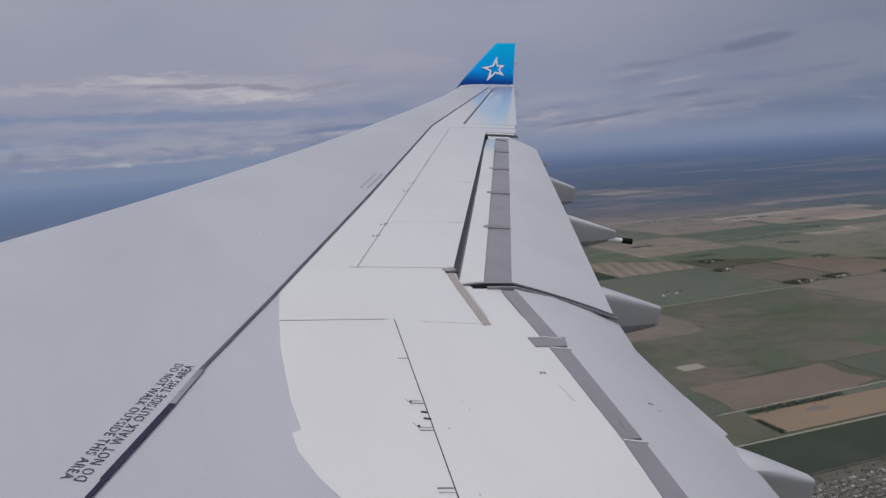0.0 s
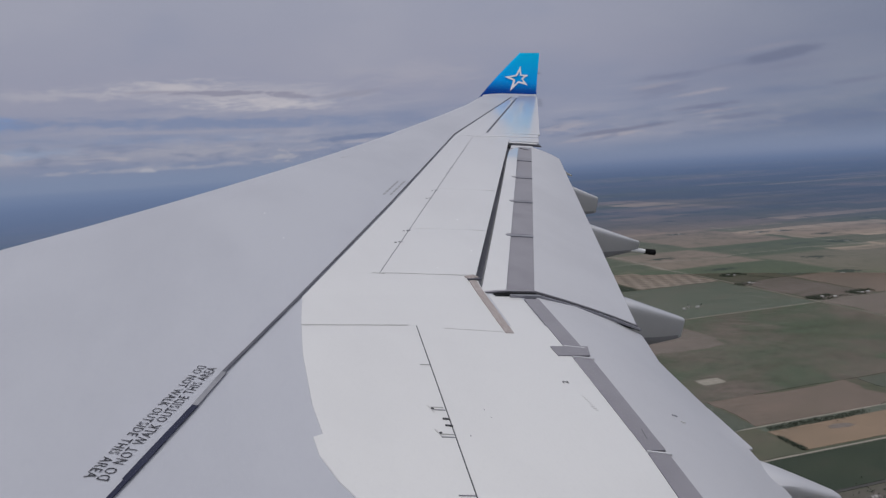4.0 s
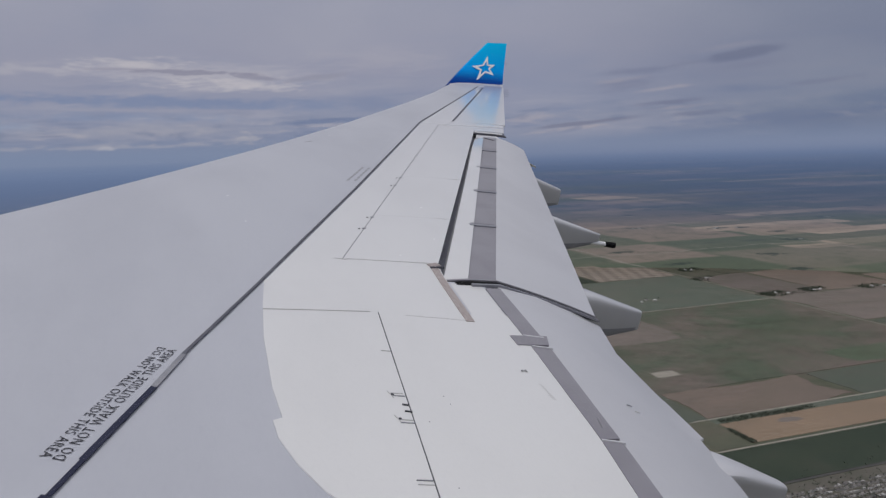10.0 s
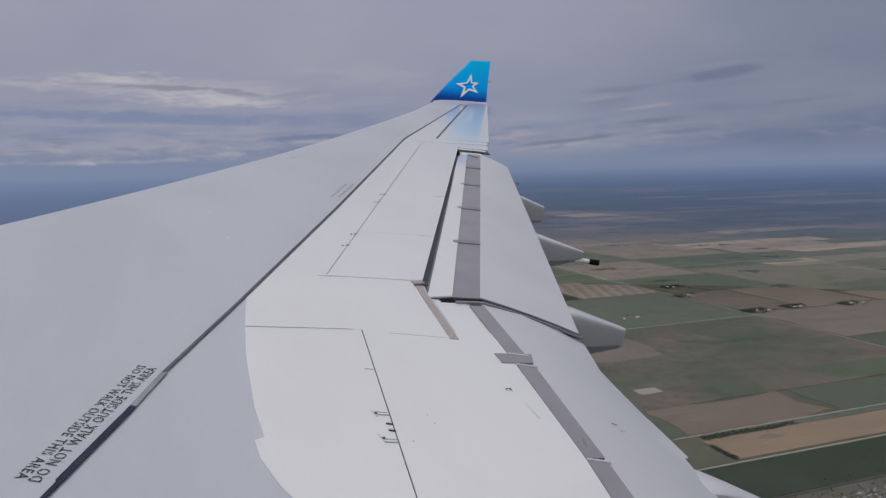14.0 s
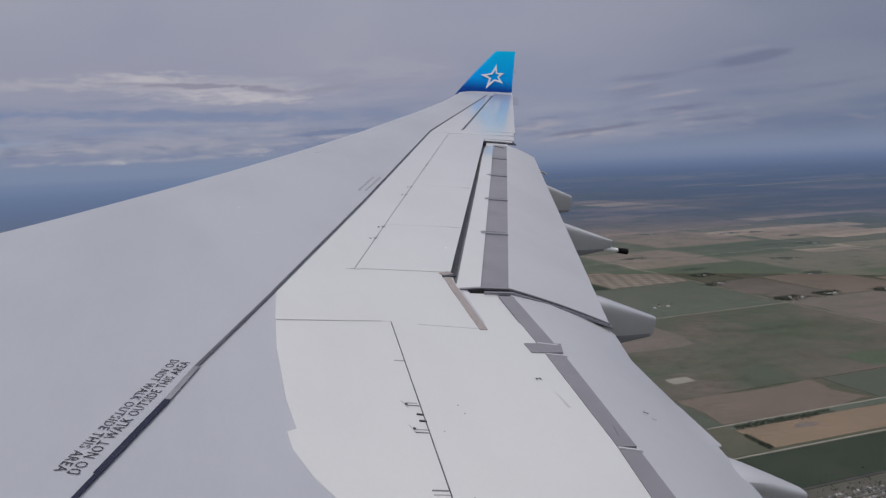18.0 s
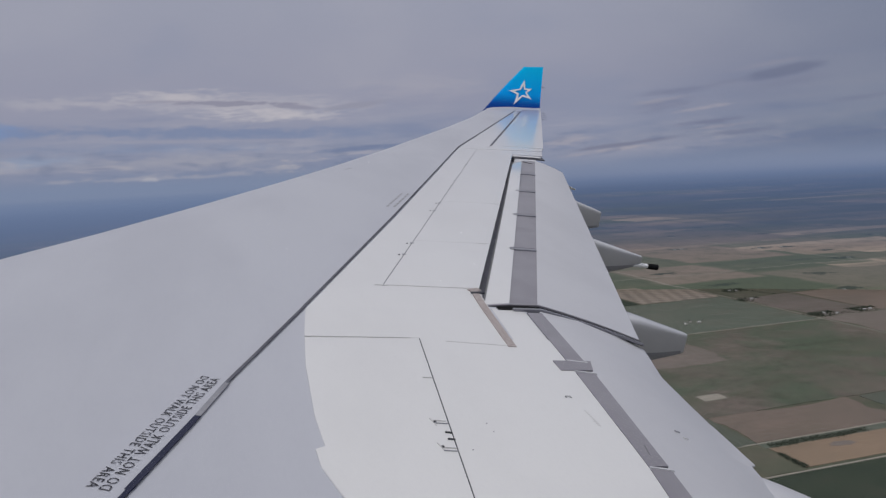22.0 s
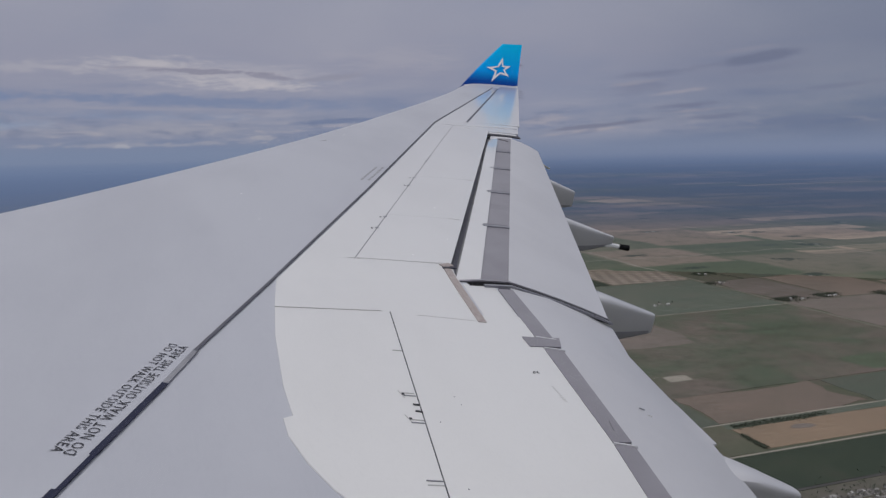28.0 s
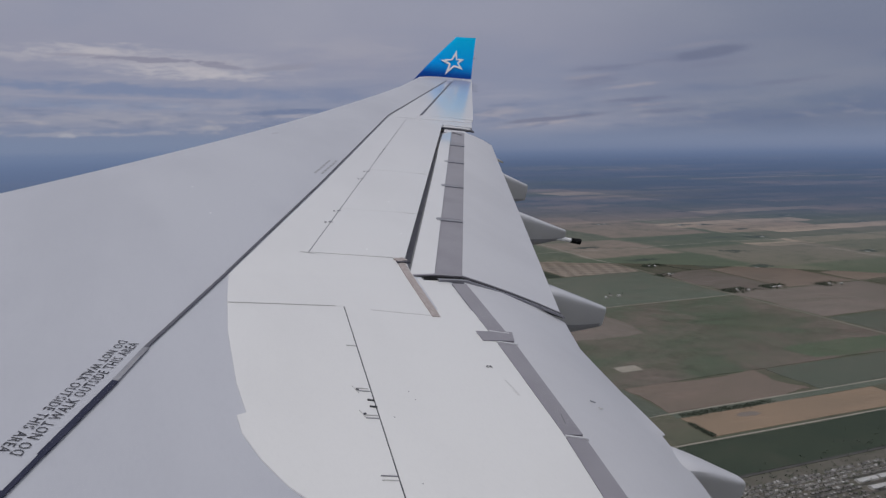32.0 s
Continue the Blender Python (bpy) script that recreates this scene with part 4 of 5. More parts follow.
def fairing(s, y0, y1, top, low, width, label="", tail=0.3, section=SECTION, mat=FAIRING_PAINT, low_band=0.0):
    """A canoe shaped fairing; top and low are tables of height along y; it ends in a blunt tail."""
    bm = bmesh.new()
    rings = []
    steps = 22
    for i in range(steps + 2):
        u = i / steps if i < steps else 0.994 if i == steps else 1.0
        y = y0 + (y1 - y0) * u
        zt, zl = lerp_table(-y, top), lerp_table(-y, low)
        wd = width * (1 - (1 - tail) * max(0.0, (u - 0.45) / 0.55) ** 1.6) * min(1.0, 0.25 + 2.2 * u)
        cz, hz = (zt + zl) / 2, max((zt - zl) / 2, 0.01)
        ring = []
        for px, pz in section + [(-q[0], q[1]) for q in section[-2:0:-1]]:
            ring.append(bm.verts.new((s + px * wd / 2, y, cz + pz * hz)))
        rings.append(ring)
    for a, b in zip(rings, rings[1:]):
        for k in range(22):
            q = (k + 1) % 22
            bm.faces.new((a[k], a[q], b[q], b[k]))
    bm.faces.new(rings[0])
    end = rings[-1]
    cap = [bm.verts.new((s + (v.co.x - s) * 0.97, y1 - 0.006, (v.co.z - (top[-1][1] + low[-1][1]) / 2) * 0.97 + (top[-1][1] + low[-1][1]) / 2)) for v in end]
    for k in range(22):
        q = (k + 1) % 22
        bm.faces.new((end[k], end[q], cap[q], cap[k]))
    bm.faces.new(cap[::-1])
    body = part("flap_track_fairing", bm, mat, wing, label, smooth=True)
    # a darker grey band low on both sides, narrower towards the tail
    if low_band:
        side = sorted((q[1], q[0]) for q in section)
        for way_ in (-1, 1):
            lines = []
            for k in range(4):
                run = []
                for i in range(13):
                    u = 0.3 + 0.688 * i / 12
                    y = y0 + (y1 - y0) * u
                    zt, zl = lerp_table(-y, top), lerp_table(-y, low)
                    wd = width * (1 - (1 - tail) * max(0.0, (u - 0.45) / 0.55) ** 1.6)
                    pz = -0.97 + (k / 3) * low_band * (1.15 - 0.85 * u)
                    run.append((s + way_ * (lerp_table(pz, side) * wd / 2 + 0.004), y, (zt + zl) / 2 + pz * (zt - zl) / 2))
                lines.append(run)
            part("fairing_low_band", grid_solid(lines, 0.002), LOW_BAND_GREY, body, "darker grey band low on the fairing side", smooth=True)
    return body


FLAT_TOP = [(0, 1), (0.5, 0.995), (0.80, 0.965), (0.92, 0.91), (0.95, 0.83), (0.89, 0.70), (0.73, 0.36), (0.60, 0.02), (0.46, -0.4), (0.35, -0.8), (0.2, -0.97), (0, -1)]
fairing(7.17, -11.2, -13.60, ((11.2, -0.2), (12.55, 0.02), (12.8, 0.072), (13.0, 0.046), (13.2, -0.025), (13.63, -0.205), (13.66, -0.235)), ((11.2, -0.4), (12.6, -0.66), (13.4, -0.66), (13.66, -0.57)), 0.62, tail=0.24, section=FLAT_TOP, mat=FLAP_PAINT)
fairing(10.5, -11.4, -14.37, ((11.4, 0.2), (13.1, 0.43), (13.3, 0.435), (13.64, 0.405), (14.37, 0.165)), ((11.4, 0.0), (13.3, -0.22), (13.98, -0.14), (14.37, -0.075)), 0.55, tail=0.25, low_band=1.05)
fairing(13.5, -12.3, -15.48, ((12.3, 0.5), (14.3, 0.78), (14.62, 0.72), (15.5, 0.455)), ((12.3, 0.35), (14.4, 0.12), (14.99, 0.21), (15.5, 0.32)), 0.5, tail=0.25, low_band=1.05)
fairing(16.3, -13.9, -16.19, ((13.9, 0.85), (15.3, 1.03), (15.62, 0.94), (16.2, 0.735)), ((13.9, 0.7), (15.3, 0.36), (15.96, 0.40), (16.2, 0.44)), 0.42, tail=0.35, low_band=0.7)
fairing(18.2, -15.2, -16.57, ((15.2, 1.1), (16.1, 1.18), (16.42, 0.99), (16.6, 0.91)), ((15.2, 1.05), (16.1, 1.09), (16.42, 0.93), (16.6, 0.885)), 0.22, tail=0.3, mat=STAR_WHITE)
bm = bmesh.new()
rod_bm(bm, (13.5, -15.2, 0.34), (13.5, -15.64, 0.295), 0.045, 0.032, 16)
pipe = part("fuel_jettison_pipe", bm, STAR_WHITE, wing, "white pipe with a black nozzle")
bm = bmesh.new()
rod_bm(bm, (13.5, -15.62, 0.296), (13.5, -15.79, 0.278), 0.04, 0.046, 16)
part("nozzle", bm, BLACK, pipe, "black nozzle")

# ------------------------------------------------------------ winglet
def winglet():
    bm = bmesh.new()
    rings = []
    for i in range(13):
        v = i / 12
        s = 29.0 + 0.70 * v ** 0.9
        l0, l1 = Vector((29.0, -18.17, 2.215)), Vector((29.7, -19.80, 3.80))
        t0, t1 = Vector((29.0, -20.226, 2.468)), Vector((29.7, -20.512, 3.846))
        a, b = l0.lerp(l1, v), t0.lerp(t1, v)
        a.y += 0.10 * math.sin(math.pi * v) * 0.3
        a.x = b.x = s
        ring = []
        for k in range(17):
            x = 0.5 - 0.5 * math.cos(math.pi * k / 16)
            p = a.lerp(b, x)
            ring.append((p, half_thick(x) * 0.045 * (b - a).length + 0.006))
        pts = [Vector((p.x - h, p.y, p.z)) for p, h in ring] + [Vector((p.x + h, p.y, p.z)) for p, h in reversed(ring[1:-1])]
        rings.append([bm.verts.new(p) for p in pts])
    n = len(rings[0])
    for a, b in zip(rings, rings[1:]):
        for k in range(n):
            q = (k + 1) % n
            bm.faces.new((a[k], a[q], b[q], b[k]))
    bm.faces.new(rings[0][::-1])
    bm.faces.new(rings[-1])
    return part("winglet", bm, BLUE, wing, "blue winglet with a white outlined star", smooth=True)


tip = winglet()


def star():
    """A white star drawn as an outline with long swept points."""
    tips = ((-19.76, 3.355), (-19.15, 2.975), (-19.29, 2.525), (-19.945, 2.735), (-20.02, 3.085))
    tips = (tips[0], tips[4], tips[3], tips[2], tips[1])
    cx, cz = -19.645, 2.955
    outer, inner = [], []
    for k in range(5):
        p, q = tips[k], tips[(k + 1) % 5]
        outer.append((p[0], p[1]))
        mx, mz = (p[0] + q[0]) / 2, (p[1] + q[1]) / 2
        outer.append((cx + (mx - cx) * 0.47, cz + (mz - cz) * 0.47))
    for k, (y, z) in enumerate(outer):
        g = 0.56 if k % 2 == 0 else 0.64
        inner.append((cx + (y - cx) * g, cz + (z - cz) * g))
    bm = bmesh.new()

    def spot(y, z, d):
        v = (z - 2.36) / 1.5
        return (29.0 + 0.70 * max(v, 0.01) ** 0.9 - 0.052 + 0.012 * v - d, y, z)
    fo, fi = [bm.verts.new(spot(y, z, 0.012)) for y, z in outer], [bm.verts.new(spot(y, z, 0.012)) for y, z in inner]
    bo, bi = [bm.verts.new(spot(y, z, -0.01)) for y, z in outer], [bm.verts.new(spot(y, z, -0.01)) for y, z in inner]
    for k in range(10):
        q = (k + 1) % 10
        bm.faces.new((fo[k], fo[q], fi[q], fi[k]))
        bm.faces.new((fo[k], bo[k], bo[q], fo[q]))
        bm.faces.new((fi[k], fi[q], bi[q], bi[k]))
    return part("star", bm, STAR_WHITE, tip, "white painted star outline")


star()
part("winglet_joint", grid_solid([[(28.90, -18.30 - 1.9 * k / 12, surf(28.9, -18.30 - 1.9 * k / 12) + 0.012) for k in range(13)], [(28.985, -18.32 - 1.9 * k / 12, surf(28.98, -18.32 - 1.9 * k / 12) + 0.035) for k in range(13)]], 0.03), WHITE_PAINT, wing)
bm = bmesh.new()
rod_bm(bm, (29.33, -20.34, 3.16), (29.36, -20.48, 3.155), 0.010, 0.006, 6)
part("static_wick", bm, STENCIL, tip)
for k in range(4):
    bm = bmesh.new()
    s = 26.0 + 0.62 * k
    f = tail_end(s) - 0.02
    rod_bm(bm, (s, f, surf(s, f)), (s + 0.02, f - 0.2, surf(s, f) - 0.02), 0.006, 0.004, 6)
    part("static_wick", bm, STENCIL, wing)
part("flap_corner_gap", grid_solid([[on(18.56, -15.28, -0.03), on(18.745, -15.34, -0.03)], [on(18.56, -15.70, -0.03), on(18.745, -15.72, -0.03)], [on(18.54, -16.0, -0.035), on(18.745, -16.05, -0.035)]], 0.02), DARK_SEAL, wing, "dark gap between flap and aileron")
part("gap_lip", grid_solid([[on(18.625, -15.33, -0.004), on(18.69, -15.34, 0.004)], [on(18.625, -15.72, -0.004), on(18.69, -15.73, 0.004)], [on(18.61, -15.92, -0.01), on(18.68, -15.97, 0.0)]], 0.01), WHITE_PAINT, wing)
part("corner_fill", patch(lambda s: slot_rear(s) - 0.02, lambda s: line((18.2, -15.72), (18.58, -15.80))(s), 18.2, 18.58, up=-0.045, thick=0.03, n=4, m=4), FLAP_PAINT, wing)
# ------------------------------------------------------------ stencils
def letters(text, size):
    """Flat mesh of a text in the built-in font: vertices and faces, and its width."""
    cu = bpy.data.curves.new("words", "FONT")
    cu.body, cu.size, cu.resolution_u, cu.space_character = text, size, 2, 1.12
    ob = bpy.data.objects.new("words", cu)
    scene.collection.objects.link(ob)
    bpy.context.view_layer.update()
    me = bpy.data.meshes.new_from_object(ob.evaluated_get(bpy.context.evaluated_depsgraph_get()))
    bpy.data.objects.remove(ob)
    return me


def bridges(me, text):
    """Cuts the narrow gaps of a stencil through the round letters."""
    bm = bmesh.new()
    bm.from_mesh(me)
    seen, glyphs = set(), []
    for v0 in bm.verts:
        if v0 in seen:
            continue
        stack, isle = [v0], []
        seen.add(v0)
        while stack:
            v = stack.pop()
            isle.append(v)
            for e in v.link_edges:
                o = e.other_vert(v)
                if o not in seen:
                    seen.add(o)
                    stack.append(o)
        glyphs.append(isle)
    glyphs.sort(key=lambda g: sum(v.co.x for v in g) / len(g))
    marks = [c for c in text if c != " "]
    if len(marks) == len(glyphs):
        spans = []
        for c, g in zip(marks, glyphs):
            lo, hi = min(v.co.x for v in g), max(v.co.x for v in g)
            if c in "ODUSR":
                spans.append((lo + hi) / 2 - (0.06 if c == "R" else 0))
        for m in spans:
            for x in (m - 0.035, m + 0.035):
                geom = [f for f in bm.faces if min(v.co.x for v in f.verts) < x < max(v.co.x for v in f.verts)]
                es = {e for f in geom for e in f.edges}
                vs = {v for f in geom for v in f.verts}
                bmesh.ops.bisect_plane(bm, geom=geom + list(es) + list(vs), plane_co=(x, 0, 0), plane_no=(1, 0, 0), dist=1e-6)
            gone = [f for f in bm.faces if abs(f.calc_center_median().x - m) < 0.035]
            bmesh.ops.delete(bm, geom=gone, context="FACES")
    bm.to_mesh(me)
    bm.free()


def stencil(text, a, b, height, flip, mat, name="walkway_stencil", label="", up=0.004):
    """Lays a line of text on the skin from a to b (span, forward)."""
    me = letters(text, 1.0)
    bridges(me, text)
    xs = [v.co.x for v in me.vertices]
    x0, x1 = min(xs), max(xs)
    y1 = max(v.co.y for v in me.vertices)
    d = Vector((b[0] - a[0], b[1] - a[1]))
    nrm = Vector((-d.y, d.x)).normalized() * height
    for v in me.vertices:
        u, q = (v.co.x - x0) / (x1 - x0), v.co.y / y1
        if flip:
            u, q = 1 - u, 1 - q
        s, f = a[0] + d.x * u + nrm.x * q, a[1] + d.y * u + nrm.y * q
        v.co = on(s, f, up)
    me.materials.clear()
    me.materials.append(mat)
    ob = new(name, me)
    ob.parent = wing
    if label:
        ob["label"] = label
    return ob


stencil("DO NOT WALK OUTSIDE THIS AREA", (6.70, -8.668), (8.03, -9.232), 0.060, False, STENCIL, label="black stencilled warning DO NOT WALK OUTSIDE THIS AREA")
stencil("DO NOT WALK OUTSIDE THIS AREA", (6.73, -8.603), (8.06, -9.165), 0.056, True, STENCIL, label="black stencilled warning DO NOT WALK OUTSIDE THIS AREA")
stencil("2", (7.69, -11.63), (7.735, -11.63), 0.045, False, STENCIL, "panel_number", up=0.0135)
for j in range(2):
    for k in range(6):
        a = 13.5 + 0.16 * k
        f = -11.62 - 0.46 * (a - 13.5) + 0.10 * j - 0.04
        part("stencil_bar", strip(((a, f), (a + 0.11, f - 0.05)), 0.03, 0.004, 0.003, 1), STENCIL_FAINT, wing)
for s, f, ln, mat in ((7.385, -12.285, 0.035, LINE_PALE), (7.315, -12.315, 0.03, SEAM)):
    u = (f - strip_rear(s)) / (te_in_at(s)[1] - strip_rear(s))
    z0 = surf(s, strip_rear(s)) + (te_in_at(s)[2] - surf(s, strip_rear(s))) * u + 0.056
    part("panel_mark", grid_solid([[(s, f, z0), (s - ln, f - 0.02, z0)], [(s, f - 0.006, z0), (s - ln, f - 0.026, z0)]], 0.008), mat, in_flap)
rng = random.Random(4)
for k in range(9):
    part("rivet_mark", strip(((7.50 - 0.026 * k, -11.64 - 0.001 * k + 0.02 * rng.random()), (7.495 - 0.026 * k, -11.65 - 0.001 * k)), 0.004, 0.0125, 0.002, 1), SEAM, wing)
for s, f in ((7.33, -10.86), (7.22, -10.87), (7.0, -10.66), (6.3, -10.60), (11.3, -10.0), (12.4, -9.9), (17.3, -12.05), (10.9, -11.95), (12.2, -12.2), (10.3, -11.4)):
    part("skin_fleck", strip(((s, f), (s - 0.007, f - 0.002)), 0.005 + 0.004 * max(0.0, s - 8), 0.0125 if f < white_front(s) else 0.004, 0.003, 1), LINE_GREY if s < 8 else STAR_WHITE, wing)
part("access_mark", strip(((16.55, -11.5), (16.6, -11.62)), 0.018, 0.004, 0.003, 2), STENCIL_FAINT, wing)

# ------------------------------------------------------------ cabin window and hull
def rounded(y0, y1, z0, z1, r, n=24):
    pts = []
    for cy, cz, a0 in ((y1 - r, z1 - r, 0), (y0 + r, z1 - r, 90), (y0 + r, z0 + r, 180), (y1 - r, z0 + r, 270)):
        for k in range(n + 1):
            a = radians(a0 + 90 * k / n)
            pts.append((cy + r * math.cos(a), cz + r * math.sin(a)))
    return pts


WIN = (-9.27, -8.985, 2.4575, 2.86, 0.074)
SMEAR = (-9.1655, 2.4805)


def ring_solid(inner, outer, s0_in, s0_out, depth):
    """A frame between two outlines of the same length; its face lies at s0 and it runs outboard by depth."""
    bm = bmesh.new()
    loops = []
    for pts, s in ((inner, s0_in), (outer, s0_out), (outer, s0_out + depth), (inner, s0_in + depth)):
        loops.append([bm.verts.new((s, y, z)) for y, z in pts])
    n = len(inner)
    for a, b in zip(loops, loops[1:] + loops[:1]):
        for k in range(n):
            q = (k + 1) % n
            bm.faces.new((a[k], a[q], b[q], b[k]))
    return bm


hull = tagged(new("fuselage"), "white airliner fuselage section with a cabin window", "fuselage")
hull.matrix_world = WING_POSE
bm = bmesh.new()
NA, NL = 128, 44
CZ, RAD = 2.3, 2.83
for radius in (RAD, RAD - 0.10):
    vs = [[bm.verts.new((radius * math.cos(6.28318 * a / NA + 0.049), -15.6 + 0.3 * k, CZ + radius * math.sin(6.28318 * a / NA + 0.049))) for a in range(NA)] for k in range(NL + 1)]
    for k in range(NL):
        for a in range(NA):
            q = (a + 1) % NA
            ys = vs[k][a].co.y, vs[k + 1][a].co.y
            if -9.65 < sum(ys) / 2 < -8.65 and vs[k][a].co.x > 2.5 and 2.2 < (vs[k][a].co.z + vs[k][q].co.z) / 2 < 3.1:
                continue
            bm.faces.new((vs[k][a], vs[k][q], vs[k + 1][q], vs[k + 1][a]))
    for k in (0, NL):
        bm.faces.new(vs[k])
part("hull_skin", bm, HULL, hull, smooth=True)
mid_y, mid_z = (WIN[0] + WIN[1]) / 2, (WIN[2] + WIN[3]) / 2
inner = rounded(*WIN)
seal = rounded(WIN[0] - 0.004, WIN[1] + 0.004, WIN[2] - 0.004, WIN[3] + 0.004, WIN[4] + 0.004)
outer = rounded(WIN[0] - 0.40, WIN[1] + 0.40, WIN[2] - 0.36, WIN[3] + 0.33, 0.1)
part("window_seal", ring_solid(inner, seal, 2.700, 2.698, 0.020), BLACK, hull, "black rubber window seal")
bm = bmesh.new()
ring = rounded(WIN[0] - 0.002, WIN[1] + 0.002, WIN[2] - 0.002, WIN[3] + 0.002, WIN[4] + 0.002)
caps = [[bm.verts.new((q, y, z)) for y, z in ring] for q in (2.7195, 2.7225)]
bm.faces.new(caps[0])
bm.faces.new(caps[1][::-1])
for k in range(len(ring)):
    bm.faces.new((caps[0][k], caps[1][k], caps[1][(k + 1) % len(ring)], caps[0][(k + 1) % len(ring)]))
glass = bpy.data.materials.new("window_glass")
glass.use_nodes = True
gt = Tree(glass.node_tree)
gb = gt.n("ShaderNodeBsdfPrincipled", Base_Color=(1, 1, 1, 1), Roughness=0.0, IOR=1.15)
gb.inputs["Transmission Weight"].default_value = 1.0
gt.t.links.new(gb.outputs[0], gt.n("ShaderNodeOutputMaterial").inputs[0])
pane = part("window_pane", bm, glass, hull, "clear acrylic window pane")
pane.visible_shadow = False
# ring fading from clear to black, added for the out-of-focus window edge
rim = bpy.data.materials.new("pane_edge_softener")
rim.use_nodes = True
rt = Tree(rim.node_tree)
rx, ry, rz = rt.xyz(rt.n("ShaderNodeTexCoord").outputs["Object"])
qy = rt.m("MAXIMUM", rt.m("SUBTRACT", rt.m("ABSOLUTE", rt.m("SUBTRACT", ry, mid_y)), (WIN[1] - WIN[0]) / 2 - WIN[4]), 0.0)
qz = rt.m("MAXIMUM", rt.m("SUBTRACT", rt.m("ABSOLUTE", rt.m("SUBTRACT", rz, mid_z)), (WIN[3] - WIN[2]) / 2 - WIN[4]), 0.0)
inset = rt.m("SUBTRACT", rt.m("SQRT", rt.m("ADD", rt.m("MULTIPLY", qy, qy), rt.m("MULTIPLY", qz, qz))), WIN[4])
milky = rt.n("ShaderNodeBsdfTranslucent", Color=rt.mix(rt.smooth(inset, -0.0022, -0.0002), (0.75, 0.74, 0.73), (0.03, 0.03, 0.03)))
blend = rt.n("ShaderNodeMixShader", Fac=rt.smooth(inset, -0.0042, -0.0006))
rt.t.links.new(rt.n("ShaderNodeBsdfTransparent").outputs[0], blend.inputs[1])
rt.t.links.new(milky.outputs[0], blend.inputs[2])
rt.t.links.new(blend.outputs[0], rt.n("ShaderNodeOutputMaterial").inputs[0])
# a greasy fingertip smear on the inside of the pane
smear = bpy.data.materials.new("greasy_smear")
smear.use_nodes = True
st = Tree(smear.node_tree)
sp = st.v("SUBTRACT", st.n("ShaderNodeTexCoord").outputs["Object"], (0.0, SMEAR[0], SMEAR[1]))
_, sy, sz = st.xyz(sp)
su = st.m("DIVIDE", st.m("ADD", sy, st.m("MULTIPLY", sz, 0.5)), 0.0100)
sv = st.m("DIVIDE", st.m("ADD", sz, st.m("MULTIPLY", sy, -0.5)), 0.0080)
film_ = st.m("SUBTRACT", 1.0, st.m("SQRT", st.m("ADD", st.m("MULTIPLY", su, su), st.m("MULTIPLY", sv, sv))))
film_ = st.m("ADD", film_, st.m("MULTIPLY", st.m("SUBTRACT", st.noise(sp, 260.0, 3.0), 0.5), 0.35))
greasy = st.n("ShaderNodeMixShader", Fac=st.m("MULTIPLY", st.smooth(film_, 0.0, 0.9), 0.11))
st.t.links.new(st.n("ShaderNodeBsdfTransparent").outputs[0], greasy.inputs[1])
st.t.links.new(st.n("ShaderNodeBsdfDiffuse", Color=(0.12, 0.12, 0.12, 1.0)).outputs[0], greasy.inputs[2])
st.t.links.new(greasy.outputs[0], st.n("ShaderNodeOutputMaterial").inputs[0])
bm = bmesh.new()
rims = [[bm.verts.new((q, SMEAR[0] + 0.0115 * math.cos(6.28318 * k / 24), SMEAR[1] + 0.0115 * math.sin(6.28318 * k / 24))) for k in range(24)] for q in (2.7188, 2.7190)]
bm.faces.new(rims[0])
bm.faces.new(rims[1][::-1])
for k in range(24):
    bm.faces.new((rims[0][k], rims[1][k], rims[1][(k + 1) % 24], rims[0][(k + 1) % 24]))
smudge = part("smudge", bm, smear, pane, "faint greasy smudge")
smudge.visible_shadow = False
blur_in = rounded(WIN[0] + 0.0045, WIN[1] - 0.0045, WIN[2] + 0.0045, WIN[3] - 0.0045, WIN[4] - 0.0045)
part("pane_edge_blur", ring_solid(blur_in, ring, 2.7165, 2.7165, 0.0008), rim, pane, "milky ring added for the blurred edge of the acrylic pane")
reveal = rounded(WIN[0] - 0.034, WIN[1] + 0.034, WIN[2] - 0.034, WIN[3] + 0.034, WIN[4] + 0.034)
part("window_reveal", ring_solid(seal, reveal, 2.698, 2.655, 0.012), CABIN_GREY, hull, "pale flared reveal round the window")
part("window_panel", ring_solid(reveal, outer, 2.655, 2.65, 0.018), CABIN_GREY, hull, "pale grey cabin window surround in shade")

# ------------------------------------------------------------ ground
GZ = -ALTITUDE
ground = tagged(new("ground"), "wide flat prairie farmland in green, brown and tan", "ground", kind="structure")
bm = bmesh.new()
rad = [0.0, 300, 700, 1100, 1500, 1900, 2300, 2700, 3100, 3500, 3900, 4300, 4600, 4862]
rings = [[bm.verts.new((0, 0, GZ))]]
for r in rad[1:]:
    rings.append([bm.verts.new((r * math.cos(6.28318 * k / 72), r * math.sin(6.28318 * k / 72), GZ)) for k in range(72)])
for k in range(72):
    q = (k + 1) % 72
    bm.faces.new((rings[0][0], rings[1][k], rings[1][q]))
    for a, b in zip(rings[1:], rings[2:]):
        bm.faces.new((a[k], b[k], b[q], a[q]))
part("prairie", bm, PASTURE, ground)


def place(x, y):
    """Survey grid to world: the roads run a little off the axes."""
    return x - 0.03 * (y + 1500), y - 0.04 * (x - 2400)


LEVEL = [0]


